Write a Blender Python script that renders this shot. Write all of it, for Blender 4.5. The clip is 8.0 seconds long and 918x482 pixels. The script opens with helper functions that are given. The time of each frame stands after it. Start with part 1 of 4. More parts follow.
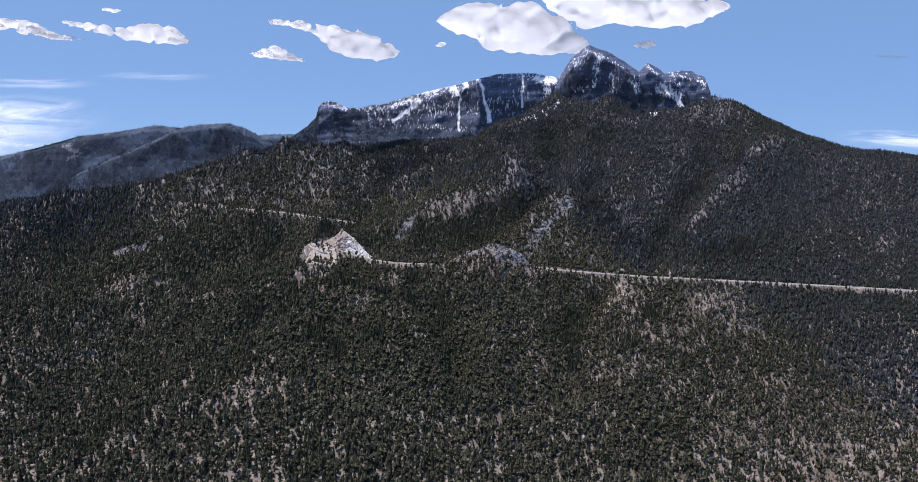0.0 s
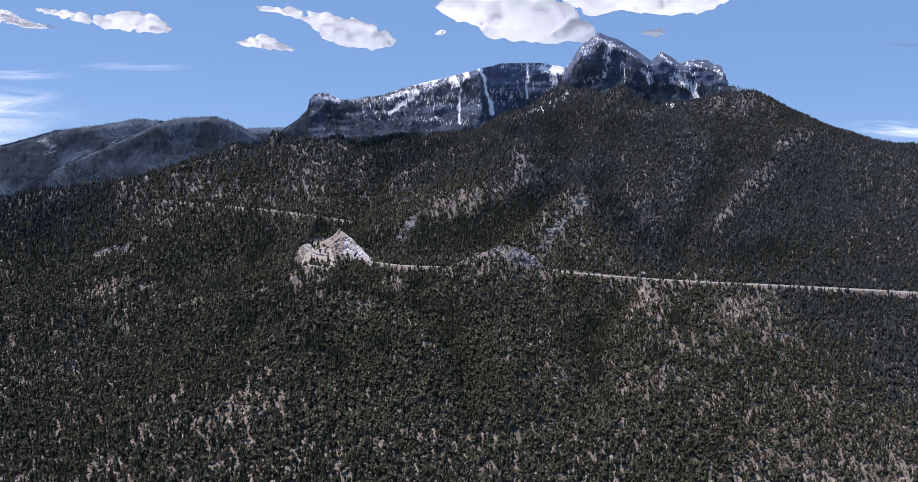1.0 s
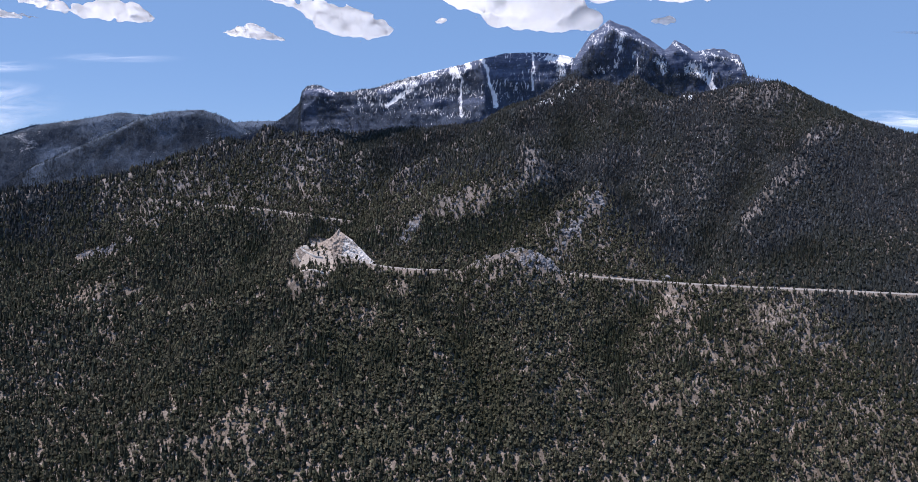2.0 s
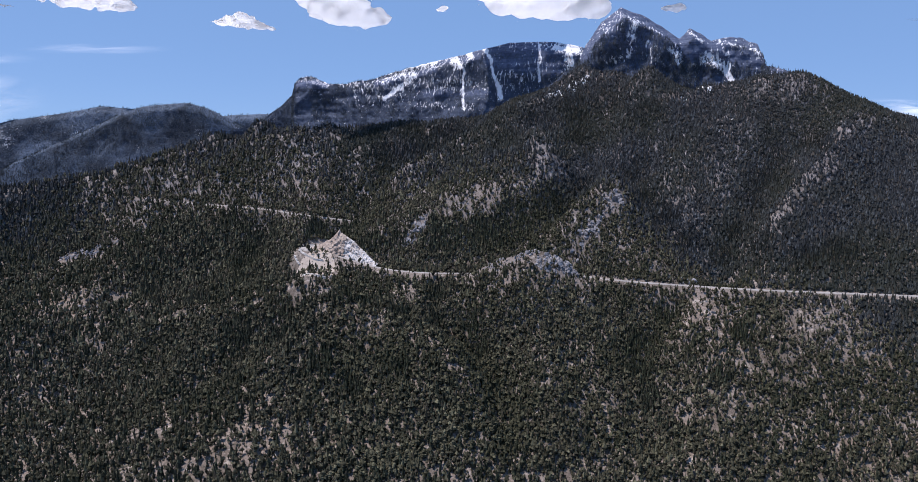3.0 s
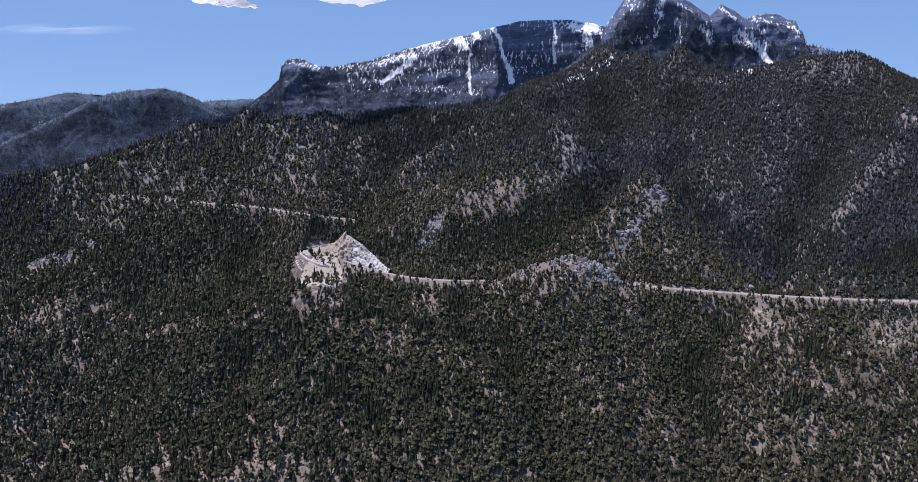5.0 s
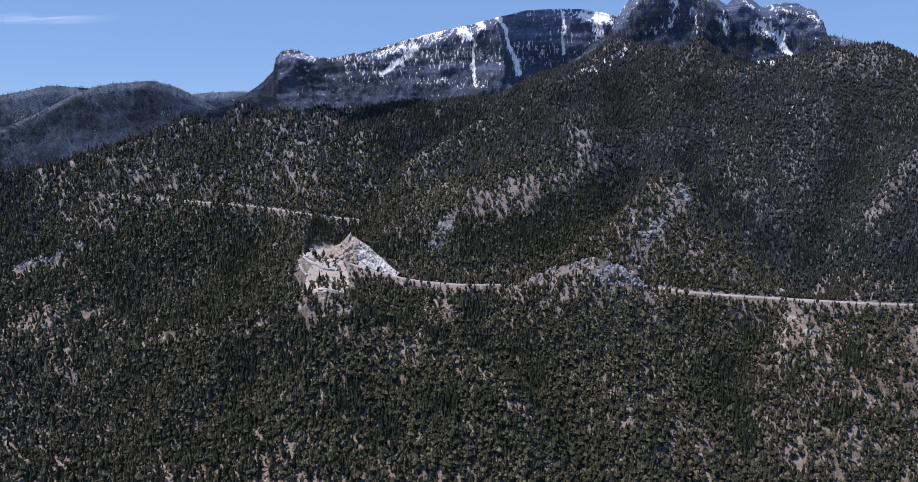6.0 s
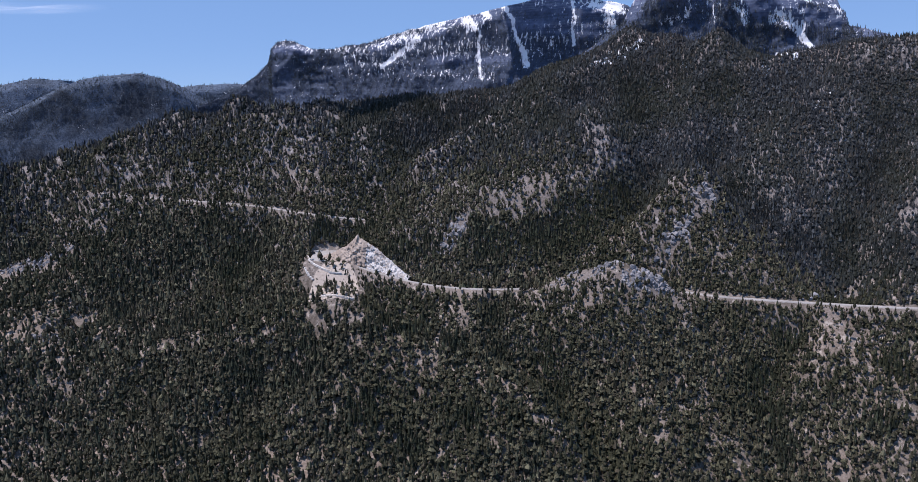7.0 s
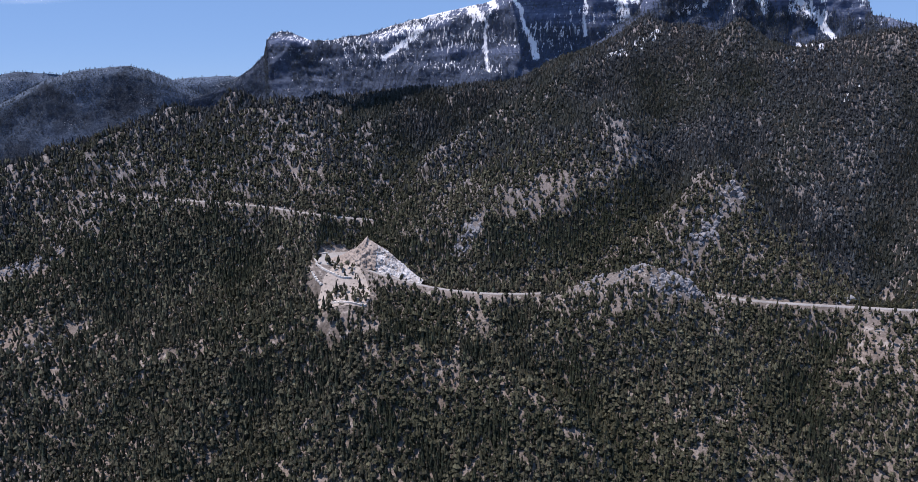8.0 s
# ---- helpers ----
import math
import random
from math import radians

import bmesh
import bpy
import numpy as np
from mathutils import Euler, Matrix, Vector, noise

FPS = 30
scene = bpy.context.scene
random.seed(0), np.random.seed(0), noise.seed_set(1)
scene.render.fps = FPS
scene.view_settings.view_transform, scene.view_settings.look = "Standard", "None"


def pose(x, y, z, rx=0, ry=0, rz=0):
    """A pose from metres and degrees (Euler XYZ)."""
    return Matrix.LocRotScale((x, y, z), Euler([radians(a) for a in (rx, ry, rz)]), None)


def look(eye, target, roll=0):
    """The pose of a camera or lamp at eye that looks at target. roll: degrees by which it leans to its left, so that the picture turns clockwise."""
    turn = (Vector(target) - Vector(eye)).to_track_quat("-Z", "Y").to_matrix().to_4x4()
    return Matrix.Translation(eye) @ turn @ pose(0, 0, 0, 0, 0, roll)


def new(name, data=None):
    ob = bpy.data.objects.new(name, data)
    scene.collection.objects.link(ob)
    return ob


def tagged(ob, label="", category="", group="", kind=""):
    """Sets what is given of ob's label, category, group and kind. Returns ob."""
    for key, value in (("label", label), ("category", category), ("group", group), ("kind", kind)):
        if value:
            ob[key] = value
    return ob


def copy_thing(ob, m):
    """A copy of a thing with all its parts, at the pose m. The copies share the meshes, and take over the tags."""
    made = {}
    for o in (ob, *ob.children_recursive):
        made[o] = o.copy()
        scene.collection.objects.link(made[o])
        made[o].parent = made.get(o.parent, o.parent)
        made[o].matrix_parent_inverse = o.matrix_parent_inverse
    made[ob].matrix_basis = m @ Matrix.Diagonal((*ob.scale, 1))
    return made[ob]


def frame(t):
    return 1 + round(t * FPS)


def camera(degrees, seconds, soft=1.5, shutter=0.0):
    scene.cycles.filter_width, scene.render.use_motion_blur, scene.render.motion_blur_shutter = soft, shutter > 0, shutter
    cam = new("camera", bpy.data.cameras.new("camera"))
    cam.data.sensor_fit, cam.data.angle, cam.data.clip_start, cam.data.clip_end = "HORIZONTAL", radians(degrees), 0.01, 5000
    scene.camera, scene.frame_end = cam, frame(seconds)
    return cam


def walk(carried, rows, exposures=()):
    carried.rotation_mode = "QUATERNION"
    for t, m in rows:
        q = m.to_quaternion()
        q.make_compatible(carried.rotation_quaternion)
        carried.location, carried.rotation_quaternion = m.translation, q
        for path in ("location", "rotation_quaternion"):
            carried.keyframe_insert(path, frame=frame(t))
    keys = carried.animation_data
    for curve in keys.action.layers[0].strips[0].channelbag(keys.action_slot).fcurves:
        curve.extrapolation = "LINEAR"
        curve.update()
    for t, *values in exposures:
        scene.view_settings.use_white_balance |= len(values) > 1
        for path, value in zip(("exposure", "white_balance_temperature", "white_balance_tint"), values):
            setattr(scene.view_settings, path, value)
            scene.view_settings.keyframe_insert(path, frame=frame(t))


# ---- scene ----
cam = camera(66, 8.0, 0.9)
PATH = [
    (0.0, pose(0.03, 0.06, -0.04, 85.502, -1.293, 0.112)),
    (0.5, pose(-7.45, 16.09, 1.94, 85.140, -1.157, -0.519)),
    (1.0, pose(-14.90, 31.39, 3.87, 84.791, -1.000, -1.155)),
    (1.5, pose(-22.21, 45.95, 5.83, 84.437, -0.827, -1.788)),
    (2.0, pose(-29.33, 59.80, 7.86, 84.064, -0.639, -2.414)),
    (2.5, pose(-36.22, 72.97, 10.01, 83.663, -0.443, -3.032)),
    (3.0, pose(-42.91, 85.50, 12.30, 83.233, -0.242, -3.643)),
    (3.5, pose(-49.41, 97.43, 14.71, 82.773, -0.042, -4.249)),
    (4.0, pose(-55.77, 108.83, 17.23, 82.287, 0.153, -4.856)),
    (4.5, pose(-62.04, 119.75, 19.84, 81.779, 0.339, -5.466)),
    (5.0, pose(-68.27, 130.25, 22.51, 81.256, 0.514, -6.084)),
    (5.5, pose(-74.51, 140.42, 25.19, 80.725, 0.676, -6.712)),
    (6.0, pose(-80.79, 150.31, 27.85, 80.191, 0.828, -7.353)),
    (6.5, pose(-87.12, 160.00, 30.43, 79.659, 0.971, -8.005)),
    (7.0, pose(-93.48, 169.57, 32.90, 79.133, 1.112, -8.665)),
    (7.5, pose(-99.82, 179.09, 35.23, 78.611, 1.258, -9.327)),
    (8.0, pose(-106.05, 188.63, 37.37, 78.089, 1.423, -9.981)),
]
walk(cam, PATH, [(0.0, 0.14, 6600, 20), (8.0, 0.12, 6450, 22)])

# ---- light: high sun from the left and a clear sky ----
SUN_DIR = Vector((-0.45, 0.05, 1.0)).normalized()
SUN_EL = math.asin(SUN_DIR.z)
SUN_AZ = math.atan2(SUN_DIR.x, SUN_DIR.y)
world = bpy.data.worlds.new("sky")
scene.world = world
world.use_nodes = True
wn = world.node_tree
sky = wn.nodes.new("ShaderNodeTexSky")
sky.sky_type = "NISHITA"
sky.sun_disc = False
sky.sun_elevation, sky.sun_rotation = SUN_EL, SUN_AZ
sky.altitude, sky.air_density, sky.dust_density, sky.ozone_density = 3000, 0.8, 0.0, 4.0
wn.nodes["Background"].inputs["Strength"].default_value = 0.15
even = wn.nodes.new("ShaderNodeMix")  # evens the sky out towards a plain mountain blue
even.data_type = "RGBA"
even.inputs[0].default_value = 0.78
even.inputs[7].default_value = (1.2, 2.4, 4.4, 1)
wn.links.new(sky.outputs["Color"], even.inputs[6])
wn.links.new(even.outputs[2], wn.nodes["Background"].inputs["Color"])
sun = new("sun", bpy.data.lights.new("sun", "SUN"))
sun.data.energy, sun.data.angle, sun.data.color = 5.0, radians(0.53), (1.0, 0.96, 0.9)
sun.matrix_world = look(SUN_DIR * 900, (0, 0, 0))

# ---- noise on arrays ----
def hash2(i, j, seed):
    h = (i.astype(np.int64) * 374761393 + j.astype(np.int64) * 668265263 + seed * 974634541) & 0xFFFFFFFF
    h = ((h ^ (h >> 13)) * 1274126177) & 0xFFFFFFFF
    return ((h ^ (h >> 16)) & 0xFFFFFF) / float(0xFFFFFF)


def vnoise(x, y, seed=0):
    i, j = np.floor(x), np.floor(y)
    u, v = x - i, y - j
    u, v = u * u * u * (u * (6 * u - 15) + 10), v * v * v * (v * (6 * v - 15) + 10)
    a, b = hash2(i, j, seed), hash2(i + 1, j, seed)
    c, d = hash2(i, j + 1, seed), hash2(i + 1, j + 1, seed)
    return (a + (b - a) * u) * (1 - v) + (c + (d - c) * u) * v


def fbm(x, y, size, octaves=4, seed=0):
    out, amp, total = 0.0, 1.0, 0.0
    for k in range(octaves):
        out = out + amp * (2 * vnoise(x / size + 17.3 * k, y / size - 9.1 * k, seed + k) - 1)
        total += amp
        amp, size = amp * 0.5, size * 0.5
    return out / total


def ridged(x, y, size, octaves=4, seed=0):
    out, amp, total = 0.0, 1.0, 0.0
    for k in range(octaves):
        out = out + amp * (1 - np.abs(2 * vnoise(x / size + 5.7 * k, y / size + 3.1 * k, seed + k) - 1) * 2)
        total += amp
        amp, size = amp * 0.5, size * 0.5
    return out / total


def smooth(a, b, x):
    u = np.clip((x - a) / (b - a), 0, 1)
    return u * u * (3 - 2 * u)


# ---- node materials ----
def material(name, colour, roughness=0.9, metallic=0.0):
    mat = bpy.data.materials.new(name)
    mat.use_nodes = True
    shader = mat.node_tree.nodes["Principled BSDF"]
    shader.inputs["Base Color"].default_value = (*colour, 1)
    shader.inputs["Roughness"].default_value = roughness
    shader.inputs["Metallic"].default_value = metallic
    shader.inputs["Specular IOR Level"].default_value = 0.2
    return mat, mat.node_tree, shader


def node(tree, kind, **values):
    n = tree.nodes.new(kind)
    for key, value in values.items():
        n.inputs[key].default_value = value
    return n


def noise_node(tree, coord, scale, detail=5, rough=0.6, distortion=0.0):
    n = node(tree, "ShaderNodeTexNoise", Scale=scale, Detail=detail, Roughness=rough, Distortion=distortion)
    tree.links.new(coord, n.inputs["Vector"])
    return n.outputs["Fac"]


def ramp(tree, fac, stops):
    n = tree.nodes.new("ShaderNodeValToRGB")
    while len(n.color_ramp.elements) < len(stops):
        n.color_ramp.elements.new(0.5)
    for e, (at, colour) in zip(n.color_ramp.elements, stops):
        e.position, e.color = at, (*colour, 1) if len(colour) == 3 else colour
    tree.links.new(fac, n.inputs["Fac"])
    return n.outputs["Color"]


def mix(tree, fac, a, b, mode="MIX"):
    n = tree.nodes.new("ShaderNodeMix")
    n.data_type, n.blend_type = "RGBA", mode
    for socket, value in ((n.inputs[0], fac), (n.inputs[6], a), (n.inputs[7], b)):
        if isinstance(value, bpy.types.NodeSocket):
            tree.links.new(value, socket)
        else:
            socket.default_value = value if not isinstance(value, tuple) else (*value, 1)
    return n.outputs[2]


def maths(tree, op, a, b=0.0, clamp=False):
    n = tree.nodes.new("ShaderNodeMath")
    n.operation, n.use_clamp = op, clamp
    for socket, value in ((n.inputs[0], a), (n.inputs[1], b)):
        if isinstance(value, bpy.types.NodeSocket):
            tree.links.new(value, socket)
        else:
            socket.default_value = value
    return n.outputs[0]


def bump(tree, shader, height, strength, distance):
    n = node(tree, "ShaderNodeBump", Strength=strength, Distance=distance)
    tree.links.new(height, n.inputs["Height"])
    tree.links.new(n.outputs["Normal"], shader.inputs["Normal"])


def position(tree):
    return tree.nodes.new("ShaderNodeNewGeometry").outputs["Position"]


def steepness(tree):
    sep = tree.nodes.new("ShaderNodeSeparateXYZ")
    tree.links.new(tree.nodes.new("ShaderNodeNewGeometry").outputs["Normal"], sep.inputs[0])
    return sep.outputs["Z"]


def island(tree):
    return tree.nodes.new("ShaderNodeNewGeometry").outputs["Random Per Island"]


def soil_material():
    mat, t, s = material("dry_soil", (0.3, 0.27, 0.24))
    p = position(t)
    grain = noise_node(t, p, 0.9, 8, 0.7)
    patch = noise_node(t, p, 0.035, 5, 0.6, 0.4)
    stone = noise_node(t, p, 0.25, 6, 0.65)
    earth = ramp(t, grain, [(0.25, (0.085, 0.077, 0.073)), (0.5, (0.17, 0.155, 0.147)), (0.75, (0.29, 0.268, 0.256))])
    tan = ramp(t, grain, [(0.25, (0.10, 0.078, 0.062)), (0.5, (0.20, 0.162, 0.134)), (0.75, (0.31, 0.257, 0.217))])
    earth = mix(t, ramp(t, noise_node(t, p, 0.018, 4, 0.6), [(0.5, (0, 0, 0)), (0.66, (0.5, 0.5, 0.5))]), earth, tan)
    litter = ramp(t, grain, [(0.3, (0.045, 0.04, 0.033)), (0.7, (0.11, 0.098, 0.087))])
    col = mix(t, ramp(t, patch, [(0.36, (0.1, 0.1, 0.1)), (0.52, (1, 1, 1))]), litter, earth)
    pale = ramp(t, stone, [(0.56, (0, 0, 0)), (0.66, (1, 1, 1))])
    col = mix(t, pale, col, (0.34, 0.32, 0.305))
    # haze painted into the soil: bluer grey on the heights, browner earth low down
    split = t.nodes.new("ShaderNodeSeparateXYZ")
    t.links.new(p, split.inputs[0])
    height = t.nodes.new("ShaderNodeMapRange")
    height.inputs["From Min"].default_value, height.inputs["From Max"].default_value = -75, 5
    t.links.new(split.outputs["Z"], height.inputs["Value"])
    col = mix(t, height.outputs[0], mix(t, 1.0, col, (0.97, 0.91, 0.85), "MULTIPLY"), mix(t, 1.0, col, (0.90, 0.92, 0.98), "MULTIPLY"))
    t.links.new(col, s.inputs["Base Color"])
    bump(t, s, grain, 0.6, 0.6)
    return mat


def rock_material(name, dark, mid, light, snow):
    """Bedded limestone; snow lies where the face leans back and in gullies."""
    mat, t, s = material(name, mid, 0.85)
    p = position(t)
    sep = t.nodes.new("ShaderNodeSeparateXYZ")
    t.links.new(p, sep.inputs[0])
    grain = noise_node(t, p, 0.35, 8, 0.68)
    beds = t.nodes.new("ShaderNodeMapping")
    beds.inputs["Scale"].default_value = (0.04, 0.04, 0.75)
    t.links.new(p, beds.inputs["Vector"])
    band = noise_node(t, beds.outputs[0], 1.0, 5, 0.6, 0.3)
    col = ramp(t, mix_value(t, grain, band), [(0.3, dark), (0.5, mid), (0.72, light)])
    if snow:
        field = t.nodes.new("ShaderNodeAttribute")
        field.attribute_name = "snow"
        streak = t.nodes.new("ShaderNodeMapping")
        streak.inputs["Scale"].default_value = (0.6, 0.6, 0.15)
        t.links.new(p, streak.inputs["Vector"])
        drift = noise_node(t, streak.outputs[0], 1.0, 6, 0.7, 0.4)
        lie = maths(t, "ADD", maths(t, "MULTIPLY", field.outputs["Fac"], 0.41), maths(t, "MULTIPLY", steepness(t), snow))
        lie = maths(t, "ADD", lie, maths(t, "SUBTRACT", maths(t, "ADD", maths(t, "MULTIPLY", drift, 1.5), maths(t, "MULTIPLY", band, 0.15)), 0.31))
        cover = ramp(t, lie, [(0.755, (0, 0, 0)), (0.785, (1, 1, 1))])
        wood = t.nodes.new("ShaderNodeAttribute")
        wood.attribute_name = "wood"
        # the blue in this forest floor stands in for distance haze
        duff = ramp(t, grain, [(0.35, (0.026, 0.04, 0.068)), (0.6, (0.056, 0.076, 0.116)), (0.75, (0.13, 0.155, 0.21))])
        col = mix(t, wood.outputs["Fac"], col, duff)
        col = mix(t, cover, col, (0.80, 0.83, 0.88))
    t.links.new(col, s.inputs["Base Color"])
    bump(t, s, grain, 0.8, 1.2)
    return mat


def cut_rock_material():
    """Freshly broken white limestone, streaked with tan earth and dark cracks."""
    mat, t, s = material("fresh_cut_rock", (0.5, 0.49, 0.48), 0.9)
    p = position(t)
    grain = noise_node(t, p, 0.9, 8, 0.72, 0.5)
    earth = noise_node(t, p, 0.16, 5, 0.65, 0.8)
    col = ramp(t, grain, [(0.28, (0.18, 0.175, 0.18)), (0.42, (0.5, 0.49, 0.49)), (0.66, (0.78, 0.77, 0.77))])
    col = mix(t, ramp(t, earth, [(0.52, (0, 0, 0)), (0.66, (0.8, 0.8, 0.8))]), col, (0.31, 0.25, 0.215))
    t.links.new(col, s.inputs["Base Color"])
    bump(t, s, grain, 1.0, 1.5)
    return mat


def mix_value(t, a, b):
    return maths(t, "MULTIPLY", maths(t, "ADD", a, b), 0.5)


def foliage_material(name, dark, light):
    mat, t, s = material(name, dark, 0.8)
    p = position(t)
    fleck = noise_node(t, p, 2.2, 4, 0.7)
    stand = noise_node(t, p, 0.02, 3, 0.5)
    tone = maths(t, "ADD", maths(t, "MULTIPLY", island(t), 0.65), maths(t, "MULTIPLY", fleck, 0.4))
    pale = tuple(c * 2.7 for c in light)
    col = ramp(t, tone, [(0.2, dark), (0.7, light), (0.93, pale)])
    col = mix(t, ramp(t, stand, [(0.42, (0, 0, 0)), (0.62, (0.5, 0.5, 0.5))]), col, (0.026, 0.030, 0.013))
    dry = ramp(t, maths(t, "FRACT", maths(t, "MULTIPLY", island(t), 17.3)), [(0.86, (0, 0, 0)), (0.95, (0.6, 0.6, 0.6))])
    col = mix(t, dry, col, (0.085, 0.07, 0.052))
    t.links.new(col, s.inputs["Base Color"])
    bump(t, s, fleck, 0.9, 0.4)
    return mat


def plain_material(name, dark, light, scale, roughness=0.85, relief=0.3):
    mat, t, s = material(name, dark, roughness)
    p = position(t)
    grain = noise_node(t, p, scale, 7, 0.7)
    wear = noise_node(t, p, scale * 0.12, 4, 0.6)
    col = ramp(t, mix_value(t, grain, wear), [(0.35, dark), (0.65, light)])
    t.links.new(col, s.inputs["Base Color"])
    bump(t, s, grain, relief, 0.3)
    return mat


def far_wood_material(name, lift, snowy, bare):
    """Forest floor of the far hills, tinted blue for distance haze: dark between the trees, with paler screes."""
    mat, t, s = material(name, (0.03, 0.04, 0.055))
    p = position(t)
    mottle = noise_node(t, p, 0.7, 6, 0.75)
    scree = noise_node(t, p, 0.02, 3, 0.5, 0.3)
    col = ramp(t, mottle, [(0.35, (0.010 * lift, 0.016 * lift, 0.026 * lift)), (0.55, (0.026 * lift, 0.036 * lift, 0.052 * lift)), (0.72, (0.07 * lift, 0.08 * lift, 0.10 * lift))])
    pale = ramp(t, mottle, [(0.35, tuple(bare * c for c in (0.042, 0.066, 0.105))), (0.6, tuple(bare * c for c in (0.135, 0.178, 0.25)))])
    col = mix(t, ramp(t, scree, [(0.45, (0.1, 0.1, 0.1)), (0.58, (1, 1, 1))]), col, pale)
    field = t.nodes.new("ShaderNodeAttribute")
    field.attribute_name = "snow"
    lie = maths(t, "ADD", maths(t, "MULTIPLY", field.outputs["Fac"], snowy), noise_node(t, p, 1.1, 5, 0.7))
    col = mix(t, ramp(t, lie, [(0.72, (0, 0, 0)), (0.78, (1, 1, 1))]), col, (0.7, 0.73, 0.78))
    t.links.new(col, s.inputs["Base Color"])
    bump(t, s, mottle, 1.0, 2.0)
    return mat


FAR_WOOD, CONE_WOOD = far_wood_material("hazed_far_floor", 1.6, 0.72, 1.05), far_wood_material("hazed_cone_floor", 1.05, 0.6, 0.9)
SOIL = soil_material()
# distance haze is painted into the blue of this rock
LIMESTONE = rock_material("snowy_hazed_limestone", (0.024, 0.038, 0.072), (0.085, 0.112, 0.185), (0.2, 0.24, 0.335), 0.05)
OUTCROP = rock_material("grey_outcrop_rock", (0.10, 0.10, 0.11), (0.22, 0.22, 0.235), (0.38, 0.38, 0.395), 0)
CUT_ROCK = cut_rock_material()
TAN_ROCK = plain_material("tan_crumbled_rock", (0.17, 0.135, 0.115), (0.42, 0.36, 0.315), 0.7)
ASPHALT = plain_material("worn_pale_asphalt", (0.22, 0.21, 0.205), (0.34, 0.33, 0.32), 0.6, 0.9, 0.1)
STONE_WALL = plain_material("pale_stone_wall", (0.42, 0.40, 0.38), (0.66, 0.64, 0.61), 1.5)
GRAVEL = plain_material("pale_gravel", (0.26, 0.225, 0.195), (0.44, 0.39, 0.35), 0.8)
PINYON = foliage_material("pinyon_needles", (0.024, 0.0235, 0.0155), (0.080, 0.077, 0.049))
FIR = foliage_material("fir_needles", (0.010, 0.0128, 0.0087), (0.032, 0.0375, 0.024))
# needles of the distant trees, with air haze mixed into their colour
HAZED_FARFIR = foliage_material("hazed_far_fir_needles", (0.025, 0.034, 0.046), (0.070, 0.086, 0.106))
HAZED_PINYON = foliage_material("hazed_pinyon_needles", (0.0145, 0.0175, 0.021), (0.0435, 0.0495, 0.055))
HAZED_FIR = foliage_material("hazed_fir_needles", (0.010, 0.0128, 0.0145), (0.0315, 0.0375, 0.040))
BARK = plain_material("grey_bark", (0.07, 0.055, 0.045), (0.16, 0.135, 0.115), 3.0)


# ---- meshes ----
def grid_mesh(name, X, Y, Z, mat, soft=True):
    rows, cols = X.shape
    mesh = bpy.data.meshes.new(name)
    co = np.stack([X, Y, Z], -1).reshape(-1, 3)
    k = np.arange(rows * cols).reshape(rows, cols)
    quads = np.stack([k[:-1, :-1], k[:-1, 1:], k[1:, 1:], k[1:, :-1]], -1).reshape(-1, 4)
    fill(mesh, co, quads, soft)
    mesh.materials.append(mat)
    return new(name, mesh)


def fill(mesh, co, faces, soft):
    n, sides = faces.shape
    mesh.vertices.add(len(co))
    mesh.vertices.foreach_set("co", np.ascontiguousarray(co, dtype=np.float32).ravel())
    mesh.loops.add(n * sides)
    mesh.loops.foreach_set("vertex_index", np.ascontiguousarray(faces, dtype=np.int32).ravel())
    mesh.polygons.add(n)
    mesh.polygons.foreach_set("loop_start", np.arange(0, n * sides, sides, dtype=np.int32))
    mesh.polygons.foreach_set("use_smooth", np.full(n, soft))
    mesh.update(calc_edges=True)


def part(name, bm, mat, parent=None, label="", soft=False):
    mesh = bpy.data.meshes.new(name)
    bm.to_mesh(mesh)
    bm.free()
    mesh.materials.append(mat)
    if soft:
        mesh.polygons.foreach_set("use_smooth", np.full(len(mesh.polygons), True))
    ob = new(name, mesh)
    if parent:
        ob.parent = parent
    if label:
        ob["label"] = label
    return ob


# ---- the lie of the land: crest, valley and bench lines, x east, y away, z up ----
ROAD = [(300, 346, -50), (203, 391, -51), (135, 413, -52), (101, 433, -53), (64, 452, -53), (50, 468, -53), (34, 482, -54), (10, 492, -55),
        (-19, 496, -56), (-42, 506, -57), (-65, 524, -57), (-86, 543, -54), (-103, 560, -51), (-113, 574, -50)]
HIGH_ROAD = [(-294, 719, -23), (-239, 687, -26), (-195, 659, -27), (-156, 635, -28), (-136, 620, -30), (-118, 598, -30), (-86, 587, -33)]
SPUR = [(-112, 549, -58), (-104, 515, -66), (-106, 492, -79), (-113, 464, -109), (-140, 425, -131)]
RIGHT_CREST = [(193, 500, 57), (194, 480, 52), (204, 480, 45), (218, 478, 43), (236, 468, 34), (251, 461, 30), (266, 455, 27), (285, 445, 24), (330, 430, 12)]
LEFT_HILL = [(-334, 745, -9), (-279, 735, 5), (-440, 765, -23), (-490, 775, -30), (-325, 785, -10), (-410, 800, -30), (-240, 715, 6), (-201, 702, 13), (-163, 692, 24), (-129, 690, 25), (-91, 660, 17), (-70, 620, 5), (-388, 758, -16)]
FOOTHILLS = [(37, 620, 58), (25, 646, 48), (-2, 664, 42), (-67, 695, 38), (-140, 745, 20), (-230, 780, 4), (182, 530, 58)]
